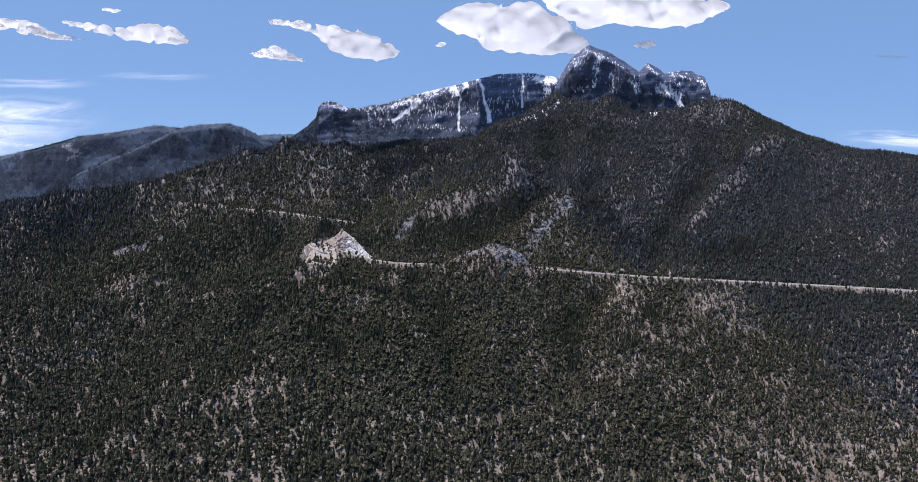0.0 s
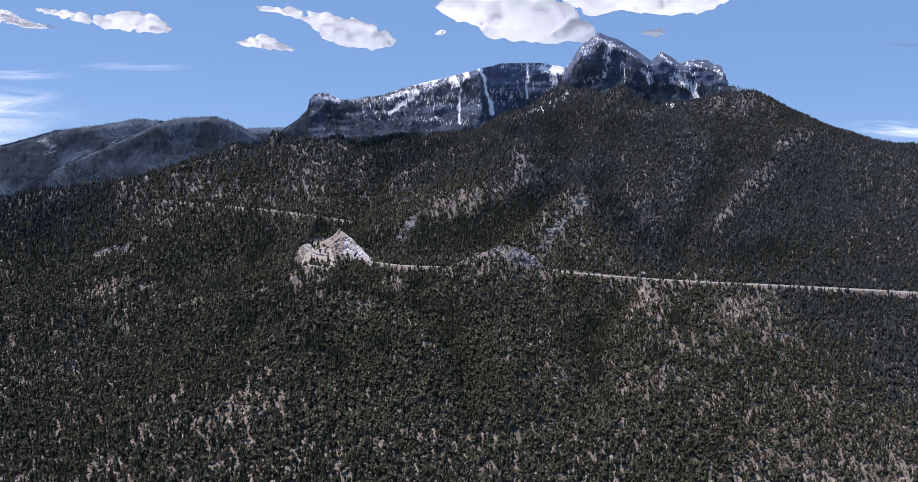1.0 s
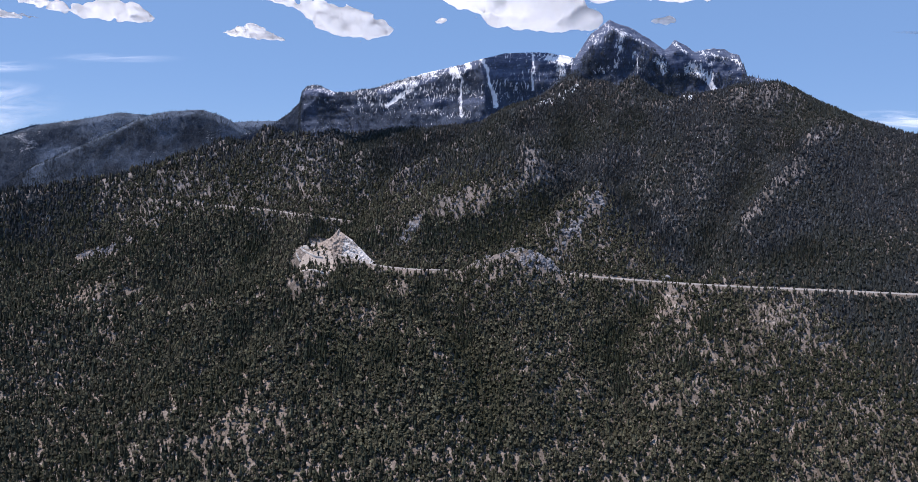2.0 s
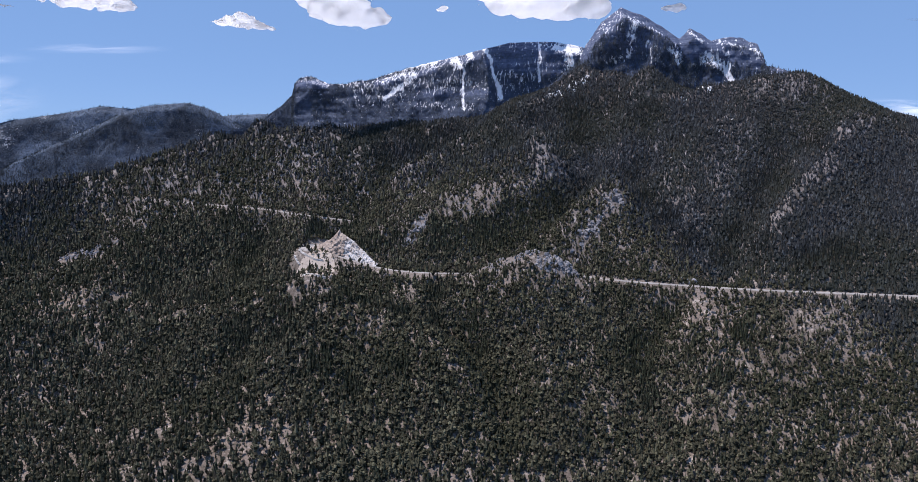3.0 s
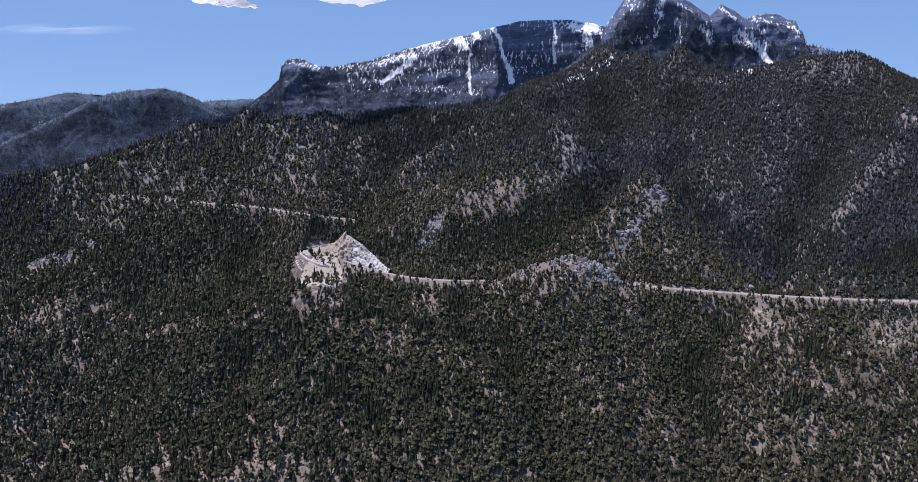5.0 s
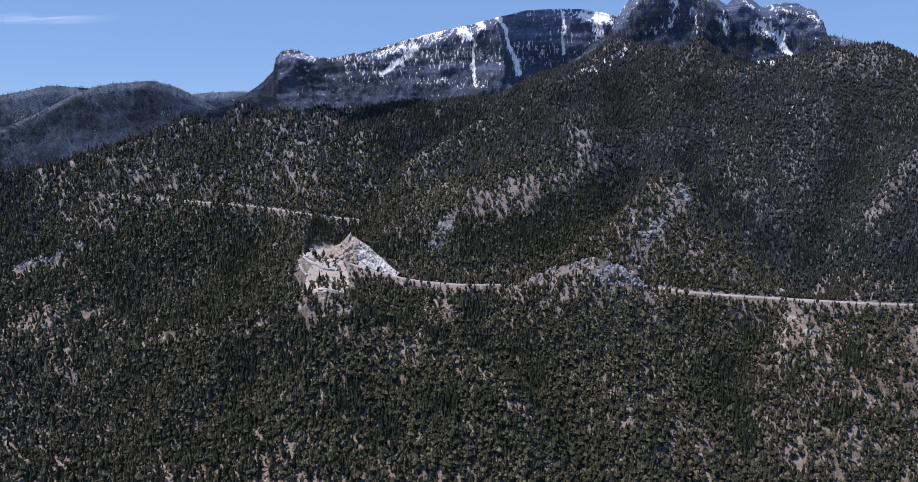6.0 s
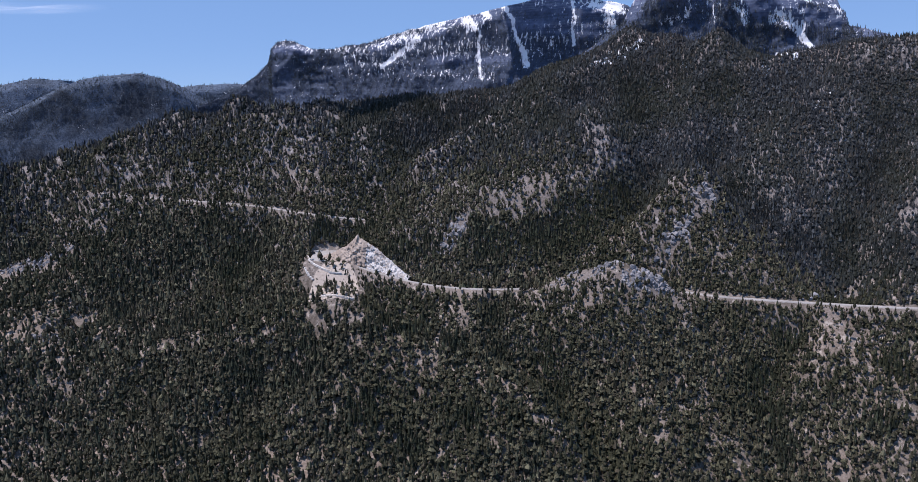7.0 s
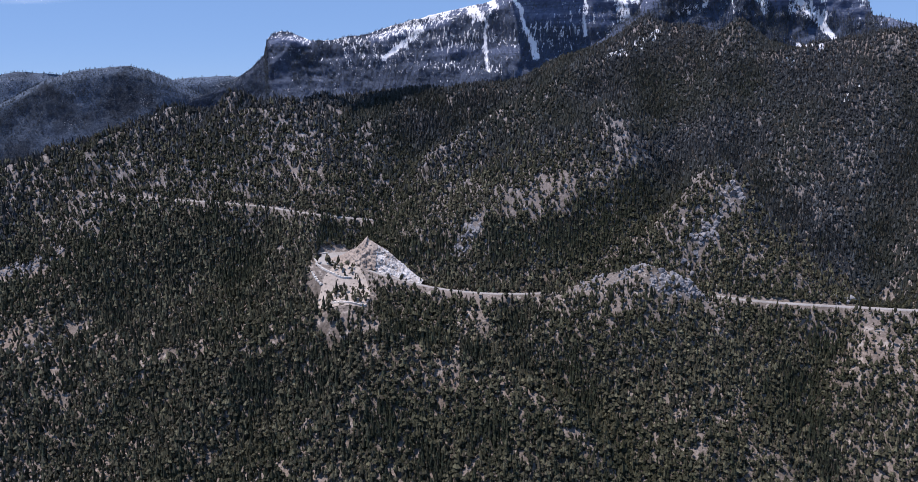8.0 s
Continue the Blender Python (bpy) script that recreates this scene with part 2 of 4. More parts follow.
BARE_RIDGE = [(-342, 756, -5), (-324, 761, 0), (-303, 758, 6), (-240, 743, 23), (-230, 743, 30), (-227, 746, 35)]
CLIFF_FOOT = [(51, 606, 56), (158, 525, 60), (165, 512, 61), (66, 602, 66), (82, 601, 80), (88, 579, 75), (96, 562, 76), (110, 553, 80),
              (125, 537, 69), (142, 530, 66)]
CRAG_HILL = [(27, 490, -45), (42, 482, -43), (60, 470, -39), (86, 447, -45), (105, 443, -44), (52, 488, -22), (68, 476, -21), (81, 466, -29),
             (94, 468, -21), (28, 528, -5), (46, 531, 6), (67, 515, 3), (75, 486, -7), (96, 515, 6), (99, 497, -3), (84, 526, 13)]
HILL_CREST = [(-220, 715, 12), (-186, 700, 23), (-161, 693, 28), (-130, 689, 32), (-97, 681, 35), (-74, 674, 38), (-51, 664, 40), (-20, 652, 41),
              (5, 635, 44)]
LEFT_END = [(-430, 755, -18), (-391, 754, -15), (-359, 753, -12), (-327, 754, -6)]
LEFT_FACE = [(-196, 647, -39), (-354, 748, -21), (-342, 744, -18), (-317, 728, -25), (-249, 694, -21), (-242, 686, -28), (-199, 662, -28),
             (-159, 636, -29), (-286, 722, -11), (-276, 725, 11), (-237, 708, 5), (-218, 688, -10), (-204, 691, 5), (-193, 676, -6), (-185, 681, 8),
             (-148, 647, -9), (-145, 660, 8), (-126, 649, 8), (-123, 640, 0), (-165, 677, 16), (-137, 675, 33), (-126, 657, 17), (-174, 694, 38)]
LEFT_VALLEY_LOW = [(-293, 496, -148), (-278, 527, -140), (-233, 460, -151), (-174, 405, -150), (-296, 546, -129), (-265, 547, -132),
                   (-251, 561, -117), (-237, 525, -135), (-222, 541, -121), (-170, 461, -126), (-169, 475, -118), (-156, 464, -122),
                   (-308, 583, -101), (-300, 594, -96), (-275, 597, -93), (-260, 570, -109), (-243, 593, -93)]
LEFT_VALLEY_HIGH = [(-216, 557, -104), (-202, 548, -105), (-190, 537, -105), (-188, 550, -93), (-148, 492, -106), (-340, 654, -82), (-326, 669, -72),
                    (-289, 665, -63), (-272, 647, -67), (-258, 612, -83), (-213, 597, -86), (-206, 613, -72), (-191, 604, -74), (-155, 532, -84),
                    (-395, 735, -56), (-320, 696, -55), (-254, 664, -51), (-161, 605, -60)]
LOOKOUT_SPUR = [(-124, 397, -143), (-24, 372, -138), (-124, 457, -113), (-107, 415, -133), (-74, 392, -137), (-66, 415, -122), (-51, 407, -123),
                (-132, 480, -104), (-118, 465, -109), (-109, 484, -88), (-99, 461, -104), (-95, 449, -112), (-74, 458, -102), (-60, 459, -93),
                (-42, 440, -93), (-35, 421, -103), (-29, 441, -89), (-127, 510, -77), (-117, 514, -71), (-108, 515, -67), (-95, 479, -87),
                (-82, 481, -80), (-63, 471, -84), (-56, 474, -77), (-44, 494, -64), (-33, 470, -78), (-53, 512, -60), (-25, 529, -22)]
MIDDLE_RIDGE_LOW = [(-13, 474, -70), (-2, 492, -54), (9, 498, -45), (-102, 593, -31), (-93, 600, -21), (-80, 583, -32), (-50, 536, -36),
                    (-49, 568, -19), (-44, 543, -24), (-9, 512, -34), (-9, 518, -25), (-4, 527, -13), (17, 506, -33), (-115, 622, -12),
                    (-98, 629, 0)]
MIDDLE_RIDGE_HIGH = [(-87, 611, -9), (-73, 621, 4), (-72, 597, -11), (-52, 590, -3), (-37, 569, -12), (-29, 575, -3), (-10, 577, 9), (-109, 657, 26),
                     (-93, 647, 15), (-74, 680, 37), (-49, 706, 25), (-23, 609, 20), (-1, 613, 32), (7, 587, 20), (14, 599, 32), (-51, 665, 39)]
NEAR_SLOPE = [(92, 344, -123), (128, 333, -121), (87, 387, -95), (89, 365, -108), (126, 363, -95), (135, 366, -88), (143, 350, -102),
              (174, 347, -95), (198, 346, -89), (87, 400, -84), (90, 409, -75), (96, 421, -63), (101, 396, -80), (114, 396, -73), (116, 404, -65),
              (122, 387, -76), (124, 377, -85), (149, 372, -79), (149, 388, -63), (203, 361, -76), (110, 415, -59), (118, 426, -50), (128, 402, -61),
              (161, 391, -59), (175, 412, -40), (186, 401, -48), (168, 427, -29)]
NEAR_SPUR = [(-13, 401, -116), (-1, 382, -127), (36, 369, -127), (49, 381, -115), (73, 366, -114), (-16, 431, -92), (-7, 421, -101), (5, 412, -102),
             (8, 420, -94), (18, 394, -112), (21, 407, -100), (22, 432, -89), (32, 398, -106), (46, 392, -108), (49, 410, -97), (62, 387, -105),
             (65, 416, -88), (-8, 449, -85), (18, 444, -80), (36, 435, -79), (51, 437, -71), (62, 429, -75), (75, 426, -70), (67, 441, -61)]
PEAK_SLOPE = [(23, 555, 16), (42, 548, 20), (83, 558, 35), (85, 548, 30), (38, 614, 56), (57, 597, 56), (102, 562, 54), (89, 588, 65)]
RIGHT_FLANK = [(212, 392, -46), (117, 477, -15), (121, 444, -36), (131, 459, -20), (151, 433, -33), (158, 447, -13), (177, 433, -18),
               (209, 416, -24), (230, 403, -29), (112, 489, -6), (121, 495, 3), (135, 490, 11), (138, 472, -3), (147, 460, -8), (148, 475, 7),
               (163, 468, 12), (166, 456, 1), (181, 450, 5), (190, 437, -7), (191, 448, 7), (202, 437, -2), (231, 441, 12), (242, 424, -1),
               (249, 436, 12)]
RIGHT_SHOULDER = [(107, 521, 16), (117, 513, 15), (144, 505, 29), (159, 491, 32), (180, 471, 31), (193, 471, 37), (195, 464, 28), (204, 457, 22),
                  (122, 542, 47), (132, 538, 50), (138, 519, 40), (146, 534, 55), (166, 534, 59), (169, 506, 53), (170, 488, 40), (178, 492, 52),
                  (130, 555, 64)]
BEYOND = [(250, 540, 0), (330, 520, -20), (260, 620, -30), (150, 660, -10), (0, 760, -10), (-200, 860, -20), (-450, 860, -30), (-650, 760, -40), (-620, 500, -110)]
NEAR = [(0, 290, -168), (-150, 330, -168), (150, 290, -140), (300, 320, -75), (320, 230, -120), (-350, 360, -168), (0, 130, -180), (0, -20, -188),
        (-320, 130, -188), (320, 40, -150)]

# spurs that stand out from the slopes, and the gullies between: height, half width, then the line on the plan
SPURS = [(-13.3, 14, [(92, 518), (96, 500), (97, 475), (104, 457), (120, 442)]),
         (-13.3, 14, [(176, 476), (160, 475), (149, 469), (139, 462), (126, 454)]),
         (-15.2, 18, [(-10, 621), (-39, 618), (-60, 616), (-73, 605)]),
         (-11.4, 14, [(56, 515), (39, 513), (18, 513), (-3, 509), (-36, 521), (-60, 537)]),
         (-9.0, 10, [(86, 430), (68, 420), (64, 400), (65, 383)]),
         (-11.4, 11, [(-23, 479), (-21, 463), (-9, 442), (0, 422), (-1, 402)]),
         (-11.4, 18, [(-165, 617), (-199, 624), (-232, 623), (-262, 614)]),
         (-9.5, 12, [(-122, 499), (-143, 502), (-161, 495), (-174, 477)]),
         (-9.5, 11, [(73, 539), (58, 523), (52, 511)]),
         (9.5, 12, [(101, 504), (125, 504), (148, 502), (168, 504), (181, 497)]),
         (7.6, 11, [(50, 491), (63, 490), (75, 491)]),
         (9.5, 12, [(-52, 596), (-24, 600), (5, 602), (31, 590), (55, 589), (74, 586)]),
         (8.5, 11, [(40, 554), (42, 530), (30, 521), (9, 523)]),
         (8.5, 12, [(187, 451), (167, 448), (151, 444)]),
         (7.6, 15, [(-169, 698), (-146, 667), (-134, 643), (-123, 620)]),
         (6.6, 12, [(-110, 668), (-82, 640), (-69, 614)]),
         (7.6, 11, [(-104, 509), (-82, 483), (-57, 467), (-29, 443), (-13, 429), (-6, 403)]),
         (6.6, 10, [(23, 456), (24, 444), (23, 429), (24, 398)]),
         (7.6, 12, [(-118, 513), (-161, 541), (-201, 555), (-233, 554)]),
         (7.6, 11, [(207, 463), (192, 459), (180, 454)]),
         (5.2, 9, [(98, 426), (97, 410), (96, 396), (96, 380)])]

# the rubble mound before the road: x, y, z along its back
MOUND = [(-12, 491, -54), (-2, 486, -49), (8, 480, -44), (18, 475, -40), (26, 471, -38), (33, 467, -40), (41, 462, -45), (48, 457, -52)]

ANCHORS = np.array(ROAD + HIGH_ROAD + SPUR + RIGHT_CREST + LEFT_HILL + FOOTHILLS + BEYOND + NEAR
                   + BARE_RIDGE + CLIFF_FOOT + CRAG_HILL + HILL_CREST + LEFT_END + LEFT_FACE + LEFT_VALLEY_LOW + LEFT_VALLEY_HIGH + LOOKOUT_SPUR + MIDDLE_RIDGE_LOW + MIDDLE_RIDGE_HIGH + NEAR_SLOPE + NEAR_SPUR + PEAK_SLOPE + RIGHT_FLANK + RIGHT_SHOULDER, float)


def blend_lines(pts, soften=9.0, ease=2.0):
    xy, z = pts[:, :2], pts[:, 2]
    d = np.sqrt(((xy[:, None] - xy[None]) ** 2).sum(-1) + soften ** 2)
    n = len(z)
    base = np.c_[np.ones(n), xy / 500]
    a = np.block([[d - ease * np.eye(n), base], [base.T, np.zeros((3, 3))]])
    return np.linalg.solve(a, np.r_[z, 0, 0, 0]), xy, soften


LAND = blend_lines(ANCHORS)


def land(x, y):
    w, xy, soften = LAND
    shape = x.shape
    x, y = x.ravel(), y.ravel()
    out = np.empty(len(x))
    for a in range(0, len(x), 20000):
        b = slice(a, a + 20000)
        d = np.sqrt((x[b, None] - xy[:, 0]) ** 2 + (y[b, None] - xy[:, 1]) ** 2 + soften ** 2)
        out[b] = d @ w[:-3] + w[-3] + w[-2] * x[b] / 500 + w[-1] * y[b] / 500
    return out.reshape(shape)


def along(line, step):
    p = np.array(line, float)
    # rounded by averaging between the given turns
    for _ in range(3):
        q = np.empty((2 * len(p), p.shape[1]))
        q[0::2][1:], q[1::2][:-1] = 0.25 * p[:-1] + 0.75 * p[1:], 0.75 * p[:-1] + 0.25 * p[1:]
        q[0], q[-1] = p[0], p[-1]
        q = np.vstack([p[:1], np.stack([0.75 * p[:-1] + 0.25 * p[1:], 0.25 * p[:-1] + 0.75 * p[1:]], 1).reshape(-1, p.shape[1]), p[-1:]])
        p = q
    s = np.r_[0, np.cumsum(np.linalg.norm(np.diff(p[:, :2], axis=0), axis=1))]
    at = np.linspace(0, s[-1], max(2, int(s[-1] / step)))
    return np.stack([np.interp(at, s, p[:, k]) for k in range(p.shape[1])], 1)


def to_line(x, y, line):
    """Distance to a line and the height of its nearest place."""
    d2, z = np.full(x.shape, 1e9), np.zeros(x.shape)
    for px, py, pz in line:
        d = (x - px) ** 2 + (y - py) ** 2
        near = d < d2
        d2, z = np.where(near, d, d2), np.where(near, pz, z)
    return np.sqrt(d2), z


ROAD_LINE, HIGH_LINE = along(ROAD, 2.0), along(HIGH_ROAD, 2.0)


def ground_height(x, y):
    z = land(x, y)
    calm = smooth(330, 380, y) * 0.7 + 0.3
    z = z + calm * (2.6 * ridged(x + 0.5 * y, y - 0.3 * x, 46, 3, 3) - 1.0 + 1.0 * fbm(x, y, 14, 3, 8))
    for rise, wide, line in SPURS:
        p = along([(a, b, 0) for a, b in line], 4.0)
        box = (x > p[:, 0].min() - 3 * wide) & (x < p[:, 0].max() + 3 * wide) & (y > p[:, 1].min() - 3 * wide) & (y < p[:, 1].max() + 3 * wide)
        d, _ = to_line(x[box], y[box], p)
        z[box] += rise * np.exp(-(d / wide) ** 2)
    back = along(MOUND, 2.0)
    box = (x > -40) & (x < 75) & (y > 425) & (y < 520)
    d, zr = to_line(x[box], y[box], back)
    rise = zr + 0.8 * fbm(x[box], y[box], 6, 3, 19) - 0.8 * (np.sqrt(d * d + 9) - 3) - 0.05 * np.maximum(d - 9, 0) ** 2
    z[box] = np.maximum(z[box], rise) + 0.8 * np.exp(-((z[box] - rise) / 2.5) ** 2)
    z = z - 1.0
    for line, wide in ((ROAD_LINE, 2.2), (HIGH_LINE, 1.6)):
        box = (x > line[:, 0].min() - 20) & (x < line[:, 0].max() + 20) & (y > line[:, 1].min() - 20) & (y < line[:, 1].max() + 20)
        d, zr = to_line(x[box], y[box], line)
        z[box] = zr + (z[box] - zr) * smooth(wide, wide + 6, d)
    lay = np.sqrt(((x + 110) / 12) ** 2 + ((y - 573) / np.where(y > 573, 11, 17)) ** 2)
    z = -50.2 + (z + 50.2) * np.where(z < -50.2, smooth(0.9, 2.4, lay), smooth(0.9, 1.9, lay))
    out = np.maximum(np.maximum(np.abs(x + 60) - 420, 0), np.maximum(0, np.maximum(y - 830, -150 - y)))
    return z + (-170 - z) * smooth(0, 500, out)


def spaced(lo, hi, step, far_lo, far_hi):
    mid = np.arange(lo, hi + step, step)
    grow = step * 1.25 ** np.arange(1, 60)
    up, down = mid[-1] + np.cumsum(grow), mid[0] - np.cumsum(grow)
    return np.r_[down[down > far_lo][::-1], mid, up[up < far_hi]]


gx, gy = np.meshgrid(spaced(-440, 310, 2.4, -4600, 4600), spaced(320, 800, 2.4, -4600, 4600))
gz = ground_height(gx, gy)
ground = tagged(grid_mesh("ground", gx, gy, gz, SOIL), "dry stony mountainside of pale soil between trees", "mountainside", kind="structure")


def height_at(x, y):
    xs, ys = gx[0], gy[:, 0]
    i, j = np.clip(np.searchsorted(xs, x) - 1, 0, len(xs) - 2), np.clip(np.searchsorted(ys, y) - 1, 0, len(ys) - 2)
    u, v = (x - xs[i]) / (xs[i + 1] - xs[i]), (y - ys[j]) / (ys[j + 1] - ys[j])
    return (gz[j, i] * (1 - u) + gz[j, i + 1] * u) * (1 - v) + (gz[j + 1, i] * (1 - u) + gz[j + 1, i + 1] * u) * v


# how far each place stands above or below the land round it
def box_mean(a, n):
    p = np.pad(a, n, mode="edge")
    for axis in (0, 1):
        c = np.cumsum(p, axis=axis)
        p = (np.take(c, range(2 * n, c.shape[axis]), axis) - np.take(c, range(0, c.shape[axis] - 2 * n), axis)) / (2 * n)
    return p


relief = np.clip(0.6 * (gz - box_mean(box_mean(gz, 9), 9)) / 3.5 + 0.5 * (gz - box_mean(gz, 4)) / 1.3, -1.3, 1.3)


def relief_at(x, y):
    i, j = np.searchsorted(gx[0], x) - 1, np.searchsorted(gy[:, 0], y) - 1
    return relief[np.clip(j, 0, len(gy) - 1), np.clip(i, 0, gx.shape[1] - 1)]


# ---- the far mountains: crest line, cliff band, scree apron and a back slope ----
def in_fields(x, z, fields):
    """How far each place lies in any of the fields: strips from one place of the face to another, with a width and a strength."""
    out = np.zeros(x.shape)
    bent = x + 2.6 * fbm(z, x * 0.2, 11, 3, 44)
    for x0, z0, x1, z1, wide, strength in fields:
        dx, dz = x1 - x0, z1 - z0
        x = bent
        u = np.clip(((x - x0) * dx + (z - z0) * dz) / (dx * dx + dz * dz + 1e-6), 0, 1)
        d = np.hypot(x - x0 - u * dx, z - z0 - u * dz) / wide
        out = np.maximum(out, strength * (1 - smooth(0.3, 1.5, d)))
    return out


def mountain(name, crest, foot, run, cliff, rough, mat, label, seed, snow, dust, cliffs=(), treeline=-99, low=44, step=0.95, rows=72):
    line = np.array(crest, float)
    s = np.r_[0, np.cumsum(np.linalg.norm(np.diff(line, axis=0), axis=1))]
    at = np.linspace(0, s[-1], int(s[-1] / step))
    cx, cy, cz = (np.interp(at, s, line[:, k]) for k in range(3))
    cz = cz + rough * 0.35 * fbm(at, at * 0, 7, 4, seed)
    v = np.linspace(0, 1, rows)[:, None]
    z = cz[None] + (foot - cz[None]) * v
    # steep in the cliff band, leaning out below it
    lean = np.where(v < cliff, 0.16 * v / cliff, 0.16 + 0.84 * np.clip((v - cliff) / (1 - cliff), 0, 1) ** 1.15)
    px = cx[None] + 0 * v
    bulge = ridged(px + 0.15 * z, z * 0.35, 26, 4, seed + 2) * rough * 1.6 + fbm(px, z, 6, 3, seed + 5) * rough * 0.5
    bulge = bulge + rough * 0.45 * ridged(px + 0.4 * z, z * 0.6, 8, 3, seed + 11)
    bulge = bulge + rough * 2.2 * ridged(px - 0.8 * z, z * 0.25, 62, 2, seed + 17)
    ledge = rough * 0.5 * np.abs(((z * 0.11 + fbm(px, z, 40, 2, seed + 7)) % 1.0) - 0.5)
    run = run * smooth(0, 45, at)[None] * smooth(0, 12, s[-1] - at)[None] + 2
    y = cy[None] - run * lean - (bulge + ledge) * smooth(0, 0.12, v)
    bx, bv = px[:12], np.linspace(1, 0, 12)[:, None]
    back_y = cy[None] + 70 * bv
    back_z = cz[None] - (cz[None] + 60) * bv
    X = np.vstack([bx[:-1], px])
    Y = np.vstack([back_y[:-1], y])
    Z = np.vstack([back_z[:-1], z])
    ob = tagged(grid_mesh(name, X[::-1], Y[::-1], Z[::-1], mat), label, "mountain", kind="structure")
    dusting = np.clip(dust + 0.5 * fbm(X, Z * 1.6, 28, 3, seed + 9), 0, 0.6) * smooth(low, low + 30, Z)
    lies = np.maximum(in_fields(X, Z, snow), dusting)
    attr = ob.data.attributes.new("snow", "FLOAT", "POINT")
    attr.data.foreach_set("value", np.ascontiguousarray(lies[::-1], dtype=np.float32).ravel())
    wooded = (1 - in_fields(X, Z, cliffs)) * 0.7 * smooth(treeline + 6, treeline - 4, Z + 4 * fbm(X, Z, 14, 3, seed + 13))
    attr = ob.data.attributes.new("wood", "FLOAT", "POINT")
    attr.data.foreach_set("value", np.ascontiguousarray(wooded[::-1], dtype=np.float32).ravel())
    return ob, (px, y, z)


BACK_SNOW = [(16, 98, 18, 84, 1.4, 1.0), (18, 84, 22, 69, 1.1, 1.0), (22, 69, 26, 58, 2.0, 1.1), (-4, 84, -3, 69, 1.1, 0.9), (-3, 69, -2, 51, 1.0, 1.0),
             (-9, 91, -8, 86, 4.7, 0.9), (4, 97, 4, 92, 2.6, 0.9), (52, 98, 53, 70, 1.0, 1.0), (65, 95, 78, 92, 4.8, 0.9), (72, 87, 74, 80, 4.3, 0.8),
             (-42, 81, -53, 71, 3.8, 0.8), (-53, 71, -67, 62, 2.2, 1.0), (-110, 77, -75, 78, 2.5, 0.4), (-134, 80, -122, 77, 3.5, 0.4),
             (-37, 56, 4, 52, 3.7, 0.35), (32, 76, 50, 72, 4.0, 0.45)]
PEAK_SNOW = [(110, 105, 107, 95, 3.9, 0.7), (106, 95, 105, 83, 2.6, 0.55), (97, 112, 114, 106, 1.8, 0.45), (115, 105, 130, 97, 1.3, 0.5),
             (157, 82, 170, 74, 5.1, 0.8), (170, 74, 174, 62, 2.1, 1.0), (134, 87, 140, 79, 3.9, 0.7), (166, 91, 185, 84, 1.7, 0.5),
             (149, 99, 153, 92, 2.1, 0.55), (185, 84, 187, 79, 2.1, 0.7), (156, 59, 163, 56, 1.3, 0.7), (141, 50, 145, 53, 1.3, 0.7),
             (101, 81, 92, 80, 3.1, 0.6), (181, 68, 190, 68, 1.7, 0.3)]
PEAK_CLIFF = [(91, 110, 94, 98, 5.3, 1.0), (93, 116, 110, 109, 3.5, 1.0), (136, 95, 148, 83, 5.6, 1.0), (152, 87, 186, 77, 6.9, 1.0),
              (80, 95, 79, 83, 2.7, 1.0), (151, 99, 150, 91, 3.4, 1.0), (189, 80, 205, 59, 9, 0.85)]
BACK_CLIFF = [(-148, 78, -122, 77, 4.5, 1.0), (-21, 93, 4, 93, 4.7, 1.0), (28, 97, 72, 90, 8.0, 1.0), (18, 87, 64, 79, 6.0, 1.0), (-31, 65, 14, 63, 3.7, 0.8),
              (-75, 75, -26, 85, 3.3, 1.0)]
PEAK_CREST = [(43, 624, 53), (53, 621, 61), (73, 615, 78), (77, 606, 82), (81, 599, 93), (90, 592, 108), (102, 587, 116), (116, 586, 112),
              (130, 584, 104), (142, 580, 95), (148, 578, 101), (156, 575, 97), (161, 571, 92), (170, 569, 94), (180, 565, 94), (188, 559, 88),
              (191, 551, 73), (195, 543, 71), (200, 532, 67), (204, 517, 58)]
BACK_CREST = [(-215, 772, 36), (-201, 770, 40), (-182, 768, 48), (-165, 765, 60), (-155, 760, 69), (-152, 758, 79), (-147, 757, 84), (-141, 756, 85.5), (-134, 753, 84.5), (-128, 750, 81), (-119, 745, 77.5),
              (-109, 740, 77), (-80, 725, 80), (-52, 710, 87), (-17, 688, 93), (5, 670, 97), (31, 650, 101), (56, 632, 100), (78, 620, 96), (100, 610, 85)]
FAR_CREST = [(-696, 850, -10), (-589, 850, 15), (-547, 850, 23), (-504, 850, 34), (-456, 850, 48), (-407, 850, 55), (-363, 848, 63), (-331, 846, 60),
             (-304, 844, 54), (-262, 844, 52), (-227, 844, 55), (-198, 844, 56), (-172, 844, 54)]
CONE_CREST = [(-522, 818, -48), (-475, 817, -18), (-438, 816, 5), (-396, 817, 24), (-359, 818, 41), (-331, 819, 55), (-312, 819, 61),
              (-296, 819, 63), (-268, 819, 65), (-253, 819, 61), (-239, 820, 55), (-223, 821, 46), (-207, 822, 37), (-186, 824, 24)]
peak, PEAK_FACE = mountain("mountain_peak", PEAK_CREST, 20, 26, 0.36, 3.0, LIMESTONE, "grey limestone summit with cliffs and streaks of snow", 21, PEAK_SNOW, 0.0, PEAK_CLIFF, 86)
